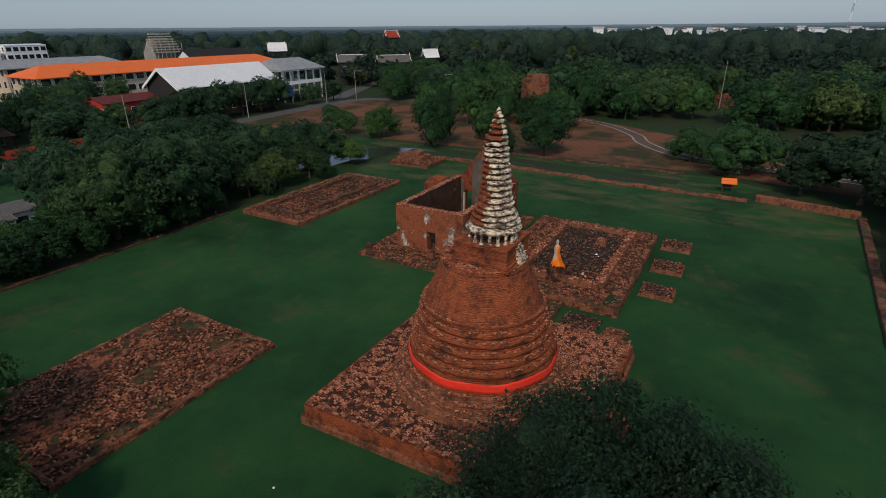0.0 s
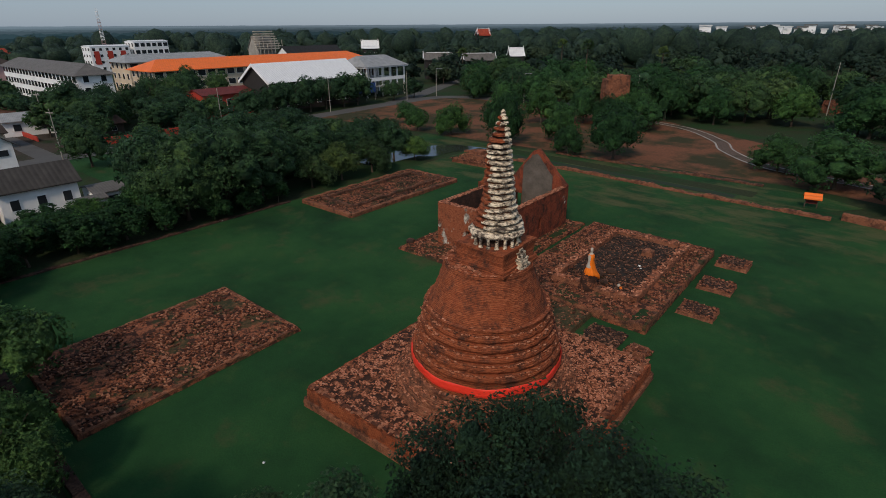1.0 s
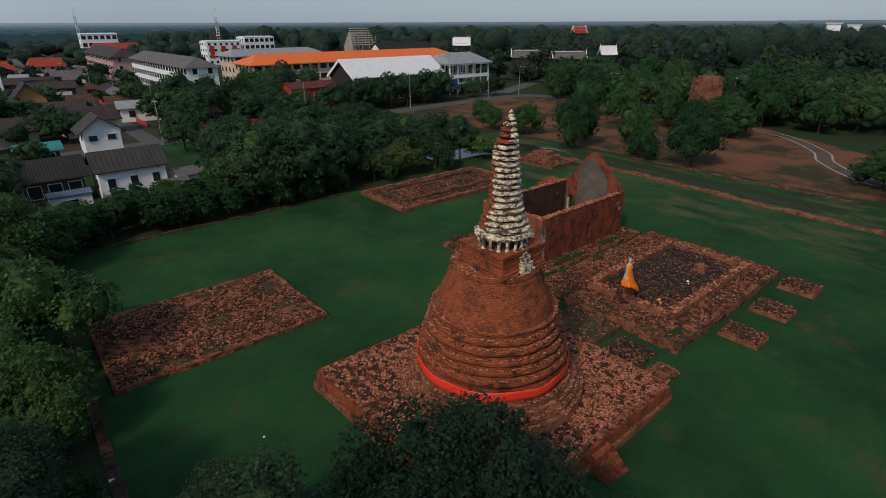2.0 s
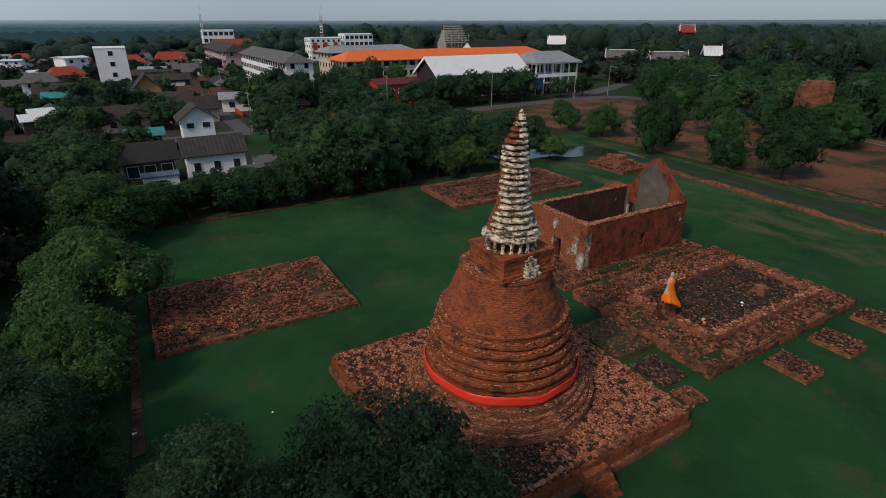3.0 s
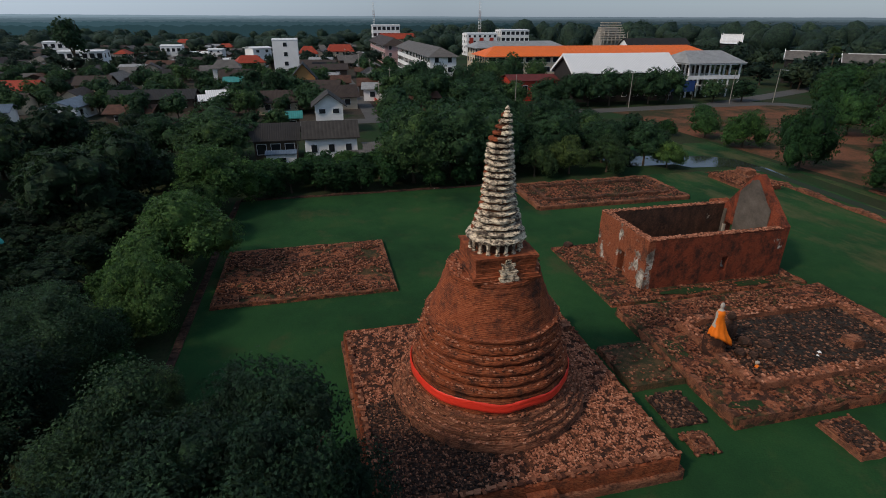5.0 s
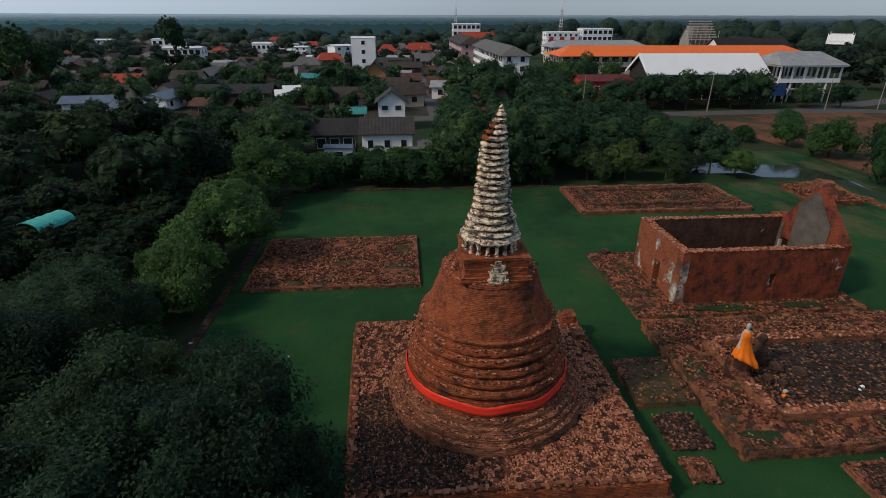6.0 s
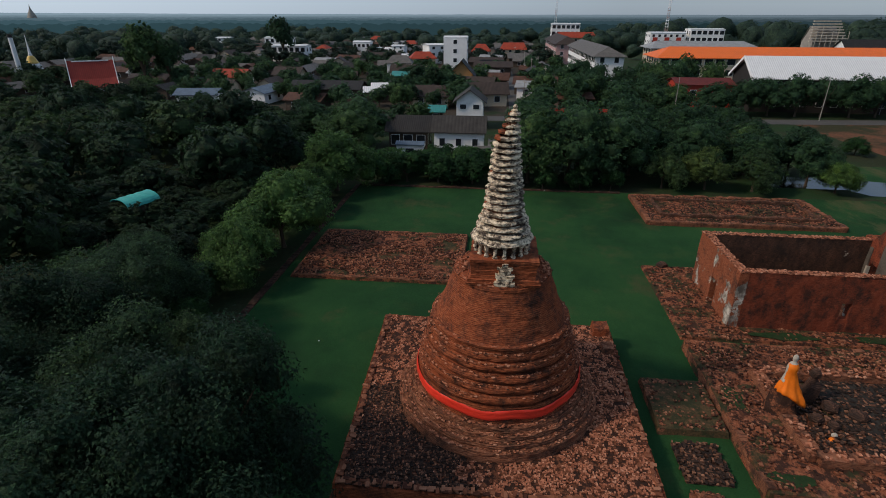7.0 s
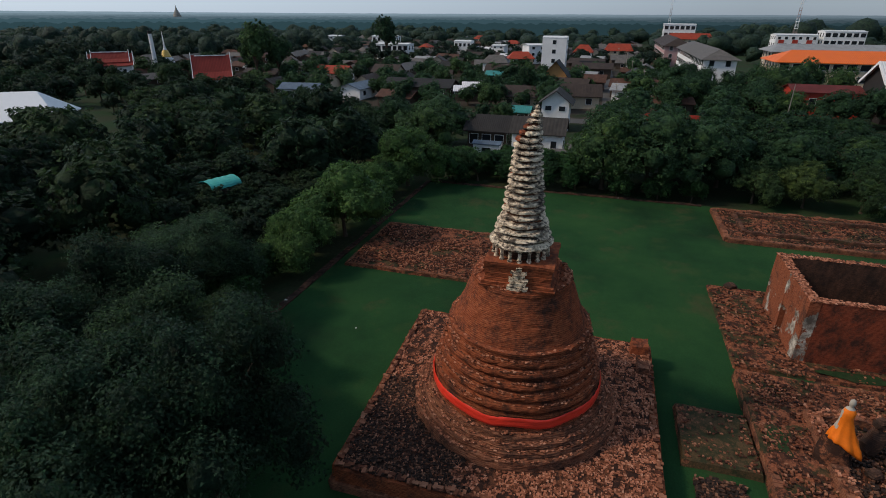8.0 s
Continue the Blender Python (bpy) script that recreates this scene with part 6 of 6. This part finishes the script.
def pavilion():
    t = thing("pavilion", "open two-storey hall with a weathered grey roof", "building", (-125, 108, 0))
    part("roof", roof_bm(14.4, 18, 10.0, 12.8, 0.9, 3.5), PALE_ROOF, t)
    part("fascia", box_mesh(-7.9, -9.7, 9.35, 7.9, 9.7, 9.6), WHITE, t)
    part("floor_slab", box_mesh(-7.0, -9, 5.2, 7.0, 9, 5.6), WHITE, t)
    part("parapet", box_mesh(6.8, -9, 5.6, 7.0, 9, 6.3), WHITE, t)
    part("awning", box_mesh(7.0, -9.5, 3.6, 9.6, 4.0, 3.75), PALE_ROOF, t)
    part("back_wall", box_mesh(-7.0, -9, 0, -6.8, 9, 9.35), GREY_WALL, t)
    for i in range(6):
        for x in (-6.4, 0, 6.6):
            part("column", box_mesh(x - 0.2, -8.8 + 3.5 * i, 0, x + 0.2, -8.4 + 3.5 * i, 9.35), WHITE, t)
    c = thing("tarpaulin", "blue tarpaulin screen beside the white-roofed hall", "screen", (-113.6, 95.5, 0))
    part("sheet", box_mesh(-0.05, -5.0, 2.4, 0.05, 3.0, 5.4), BLUE_CLOTH, c)
    for y in (-4.9, -1.0, 2.9):
        part("post", box_mesh(-0.2, y - 0.06, 0, -0.06, y + 0.06, 5.4), STEEL, c)


pavilion()


def scaffolded_temple():
    t = thing("scaffolded_temple", "tiered temple roof wrapped in pale scaffolding", "temple", (-236, 137, 0))
    t.scale = (0.75, 0.72, 0.97)
    part("body", walls_bm(12, 14, 12, 18), CONCRETE, t)
    part("roof", roof_bm(12, 14, 12.5, 18.6, 0.4), CONCRETE, t)
    for k in range(8):
        z = 12.4 + 1.15 * k
        w = 9.0 - 0.8 * k
        part("scaffold_deck", box_mesh(w - 1.2, -10.5 + 0.45 * k, z, w + 0.2, 10.5 - 0.45 * k, z + 0.5), PALE_STONE, t)
    for i in range(8):
        part("scaffold_pole", box_mesh(8.9, -10.4 + 2.95 * i, 0, 9.15, -10.15 + 2.95 * i, 15 + 5 * (i % 3) / 3), PALE_STONE, t)


scaffolded_temple()

# town houses, copied from a few models
TOWN = []
for i, (W, L, e, rdg, rf, wl, st, hp) in enumerate(((7, 10, 3.4, 5.6, BROWN_ROOF, CREAM, 1, 0), (8, 9, 5.6, 7.8, GREY_ROOF, WHITE, 2, 2.5), (7, 12, 3.2, 5.0, GREY_ROOF, GREY_WALL, 1, 0), (8, 10, 5.4, 7.6, RED_ROOF, CREAM, 2, 2.5),
                                                    (6, 9, 3.2, 4.8, DARK_ROOF, GREY_WALL, 1, 0), (7, 11, 3.2, 4.4, BLUE_ROOF, WHITE, 1, 0), (9, 9, 8.6, 9.1, WHITE_ROOF, WHITE, 3, 0), (8, 14, 3.6, 5.2, BROWN_ROOF, GREY_WALL, 1, 0), (8, 12, 3.2, 4.8, RUST_ROOF, GREY_WALL, 1, 0), (7, 10, 3.4, 4.6, PALE_ROOF, WHITE, 1, 0))):
    TOWN.append((house("house", "small town house with pitched roof between trees", (-172 - 14 * i, -34 - 5 * (i % 3), 0), 5 * i, W, L, e, rdg, rf, wl, hp, st, 2, 0, "town houses", back=False), max(W, L)))
TAKEN = SPECIAL + [(p[0].location.x, p[0].location.y) for p in TOWN]
for i in range(18):
    for y in (-4.5, 12.0):
        x, y = -118 - 11.5 * i + random.uniform(-4, 4), y + random.uniform(-3, 1.5)
        if random.random() < 0.3 or (y > 0 and -250 < x < -150) or any((x - p) ** 2 + (y - q) ** 2 < 9.0 ** 2 for p, q in TAKEN):
            continue
        TAKEN.append((x, y))
        copy_thing(TOWN[random.choice((0, 2, 4, 7, 8, 9))][0], pose(x, y, 0, 0, 0, random.choice((0, 90)) + random.uniform(-14, 14)))
weights = [4, 2.4, 5, 0.7, 7, 0.8, 0.35, 4, 5, 3.2]
for _ in range(2600):
    x, y = random.uniform(-430, -106), random.uniform(-190, 20)
    if any(a - 5 < x < c + 5 and b - 5 < y < d + 5 for a, b, c, d in CLEAR) or any((x - p) ** 2 + (y - q) ** 2 < 11.5 ** 2 for p, q in TAKEN) or len(TAKEN) > 275 or x > -107 - 0.12 * max(0, -50 - y):
        continue
    TAKEN.append((x, y))
    copy_thing(random.choices(TOWN, weights if x < -180 else [6, 0.5, 3, 0.4, 7, 0.6, 0, 6, 6, 1.4])[0][0], pose(x, y, 0, 0, 0, random.choice((0, 90)) + random.uniform(-12, 12)) @ Matrix.Scale(random.uniform(0.68, 0.95), 4))


FADED_RED = plain("faded_red_paint", (0.36, 0.24, 0.22), 0.7, 0.2, 0.6)


def mast(x, y, h, label, th=0.2):
    t = thing("radio_mast", label, "mast", (x, y, 0))
    w = 1.0
    for seg in range(6):
        z0, z1 = h * seg / 6, h * (seg + 1) / 6
        q0, q1 = w * (1 - 0.6 * seg / 6), w * (1 - 0.6 * (seg + 1) / 6)
        bm = bmesh.new()
        for sx in (-1, 1):
            for sy in (-1, 1):
                lo = [bm.verts.new((sx * q0 + a, sy * q0 + b, z0)) for a, b in ((-th, -th), (th, -th), (th, th), (-th, th))]
                up = [bm.verts.new((sx * q1 + a, sy * q1 + b, z1)) for a, b in ((-th, -th), (th, -th), (th, th), (-th, th))]
                for i in range(4):
                    bm.faces.new((lo[i], lo[(i + 1) % 4], up[(i + 1) % 4], up[i]))
        for k in range(3):
            z = z0 + (z1 - z0) * k / 3
            box(bm, q0 - 0.1, -q0, z, q0 + 0.1, q0, z + 0.3)
            box(bm, -q0, -q0 - 0.1, z, q0, -q0 + 0.1, z + 0.3)
        part("lattice_section", bm, WHITE if seg % 2 else FADED_RED, t, "white lattice section" if seg % 2 else "red lattice section")


mast(-452, 43, 34, "red and white lattice radio mast over the town", 0.06)
mast(-330, 98, 32, "slender lattice radio mast", 0.05)
mast(82, 700, 52, "tall thin lattice mast on the horizon", 0.1)


def distant_buildings():
    rng = random.Random(8)
    for i in range(46):
        d = rng.uniform(670, 880)
        a = radians(rng.uniform(-9, 15))
        t = thing("distant_building", "far pale building on the horizon", "building", (-math.sin(a) * d, math.cos(a) * d, 0), math.degrees(a), "far buildings")
        w, h = rng.uniform(2.5, 7), rng.uniform(15.5, 21)
        part("wall", box_mesh(-w, -8, 0, w, 8, h), WHITE, t)
        part("roof", box_mesh(-w - 1, -9, h, w + 1, 9, h + 1.2), rng.choice((WHITE_ROOF, GREY_ROOF, WHITE_ROOF)), t)


distant_buildings()


def notice_board():
    t = thing("roofed_sign", "small dark red notice board under an orange tiled roof", "sign", (10.6, 56.4, 0), 12)
    t.scale = (0.66, 0.62, 0.62)
    for sx in (-1.0, 1.0):
        part("post", box_mesh(sx - 0.07, -0.07, 0, sx + 0.07, 0.07, 2.2), BARK, t)
    part("board", box_mesh(-0.9, -0.04, 0.9, 0.9, 0.04, 2.0), DEEP_RED, t)
    bm = roof_bm(1.6, 2.4, 2.3, 3.1, 0.3, 0, 0.08)
    bmesh.ops.rotate(bm, verts=bm.verts, matrix=Matrix.Rotation(math.pi / 2, 3, "Z"))
    part("roof", bm, ORANGE_ROOF, t)


notice_board()


def brick_tower(x, y, w, h, label):
    """A square ruin laid in courses, its top broken down in steps."""
    t = thing("ruined_tower", label, "ruin", (x, y, 0), 38)
    for name, k0, k1, z0, z1 in (("body", 1.0, 0.96, 0.0, 0.62), ("upper_stage", 0.97, 0.93, 0.62, 0.9)):
        bm = bmesh.new()
        prev = None
        n = max(4, int(h * (z1 - z0) / 0.22))
        for j in range(2 * n + 1):
            f = (j // 2 + (0.8 if j % 2 else 0.0)) / n
            q = w * (k0 + (k1 - k0) * f) - (0.06 if j % 2 else 0.0)
            ring = []
            for i in range(40):
                side, k = divmod(i, 10)
                u = -1 + 2 * k / 10
                px, py = ((u, -1), (1, u), (-u, 1), (-1, -u))[side]
                d = q - 0.35 * max(0, noise.noise((px * 1.6 + x, py * 1.6, f * 3 + z0))) + 0.06 * noise.noise((px * 6, py * 6, j * 0.7))
                ring.append(bm.verts.new((px * d, py * d, min(h * (z0 + (z1 - z0) * f), h * z1) + (0.5 * noise.noise((px * 2, py * 2, x)) if j == 2 * n else 0))))
            if prev:
                for i in range(40):
                    bm.faces.new((prev[i], prev[(i + 1) % 40], ring[(i + 1) % 40], ring[i]))
            prev = ring
        bm.faces.new(prev)
        part(name, bm, BRICK_DARK, t)
    part("top", rough_top(-w * 0.6, -w * 0.9, w * 0.9, w * 0.7, h * 0.86, h * 0.12, 0.4, 0.35, x + 5), BRICK_DARK, t)


brick_tower(-36, 103, 2.8, 11.2, "square ruined brick tower among trees")
brick_tower(6, 152, 3.5, 3.5, "low brick ruin in the woods")


def pole(x, y, h, label, lamp=False):
    t = thing("street_lamp" if lamp else "utility_pole", label, "pole", (x, y, 0), 20)
    bm = lathe([(0.12, 0), (0.09, h * 0.5), (0.06, h)], 8)
    part("shaft", bm, CONCRETE, t)
    if lamp:
        part("arm", box_mesh(0, -0.05, h - 0.2, 1.8, 0.05, h - 0.1), STEEL, t)
        part("lamp_head", box_mesh(1.5, -0.14, h - 0.26, 2.2, 0.14, h - 0.1), STEEL, t)
    elif y < 15:
        part("crossarm", box_mesh(-0.9, -0.06, h - 0.7, 0.9, 0.06, h - 0.55), CONCRETE, t)


for x, y, h in ((3.3, 145.6, 13), (-36, 118, 10), (-62, 119, 10), (-104, 72, 9), (-104, 40, 9), (-105, 104, 9), (-96, 5, 9), (-130, 12, 9), (-165, 10, 9), (-200, 9, 9), (-240, 6, 9)):
    pole(x, y, h, "slim pale concrete pole beside the road")
pole(-104.5, 118, 9, "grey street lamp with a single arm", True)
pole(-70, 118, 9, "grey street lamp with a single arm", True)

bm = bmesh.new()
bmesh.ops.create_icosphere(bm, subdivisions=2, radius=0.07)
for v in bm.verts:
    v.co.z *= 0.6
    v.co *= 1 + 0.3 * noise.noise(v.co * 9)
ob = part("white_stone", bm, WHITE)
ob.location = (-5.9, -12.5, 0.1)
tagged(ob, "small white stone lying on the lawn", "stone")


def fragment(x, y, z, r, tall, mat, label, seed):
    bm = bmesh.new()
    bmesh.ops.create_icosphere(bm, subdivisions=2, radius=r)
    for v in bm.verts:
        v.co *= 1 + 0.35 * noise.noise(v.co * (1.4 / r) + Vector((seed, 0, 0)))
        v.co.z *= tall
    ob = part("stone_fragment", bm, mat)
    ob.location = (x, y, z + r * tall * 0.7)
    tagged(ob, label, "stone")


fragment(-2.0, 18.4, 0.74, 0.5, 1.9, BRICK_SOOT_SHADE, "dark weathered stone torso behind the statue", 1)
fragment(-2.0, 18.4, 2.4, 0.3, 1.1, BRICK_SOOT_SHADE, "blackened round stone resting on the dark torso", 9)
fragment(-1.2, 19.2, 0.74, 0.45, 0.7, BRICK_SOOT_SHADE, "blackened stone lump on the shrine terrace", 10)
fragment(-0.6, 20.4, 0.74, 0.5, 0.6, BRICK_SOOT_SHADE, "blackened stone lump on the shrine terrace", 11)
fragment(-0.2, 17.9, 0.74, 0.35, 0.8, BRICK_SOOT_SHADE, "blackened stone lump on the shrine terrace", 2)
fragment(0.3, 18.6, 0.74, 0.3, 0.8, BRICK_SOOT_SHADE, "blackened stone lump on the shrine terrace", 3)
fragment(0.9, 23.3, 0.74, 0.14, 0.8, WHITE, "white stone fragment on the blackened floor", 4)
fragment(1.15, 22.9, 0.74, 0.1, 0.8, WHITE, "white stone fragment on the blackened floor", 5)
fragment(1.0, 18.3, 0.74, 0.15, 0.9, PALE_STONE, "pale stone fragment with an orange rag", 6)
fragment(1.3, 18.0, 0.74, 0.16, 0.5, ROBE, "crumpled orange rag on the bricks", 7)
# A plain dark lump stands in for the round stump-like shape here.
fragment(-21.0, 15.3, 0.15, 0.5, 0.6, BRICK_SOOT_SHADE, "rounded heap of bricks on the hall apron", 8)


def fence(pts, h, label, mat):
    bm = bmesh.new()
    for a, b in zip(pts, pts[1:]):
        ruin_wall(bm, a, b, 0.25, h, 0.02, 1.5, 3.0)
    tagged(part("boundary_wall", bm, mat), label, "wall", kind="structure")


fence([(-104.5, 12), (-105, 32)], 1.6, "red painted boundary wall along the road", RED_PAINT)
fence([(-120, 7.6), (-150, 7.4), (-175, 7.0)], 1.1, "orange-red boundary wall along the street", RED_PAINT)


# ---- single bricks along the terrace edges ----
def edge_bricks():
    rng = random.Random(5)
    me = bpy.data.meshes.new("brick")
    bm = bmesh.new()
    box(bm, -0.16, -0.085, -0.035, 0.16, 0.085, 0.035)
    bmesh.ops.bevel(bm, geom=bm.edges[:], offset=0.008, segments=1, affect="EDGES")
    bm.to_mesh(me)
    bm.free()
    me.materials.append(SINGLE)
    terr = bpy.data.objects["brick_terrace"]
    for a, b, n, rz in (((7.2, -7.7), (7.2, 7.7), 90, 90), ((-7.8, -7.75), (7.2, -7.75), 110, 0), ((-7.8, 7.75), (7.2, 7.75), 60, 0)):
        for i in range(n):
            k = (i + rng.random() * 0.8) / n
            ob = new("brick", me)
            ob.parent = terr
            bx = a[0] + (b[0] - a[0]) * k + rng.uniform(-0.18, 0.1)
            ob.matrix_local = pose(bx, askew(bx, a[1] + (b[1] - a[1]) * k + rng.uniform(-0.1, 0.14)), 1.37 + rng.uniform(-0.02, 0.05), rng.uniform(-6, 6), rng.uniform(-6, 6), rz + rng.choice((0, 90)) + rng.uniform(-9, 9))


edge_bricks()
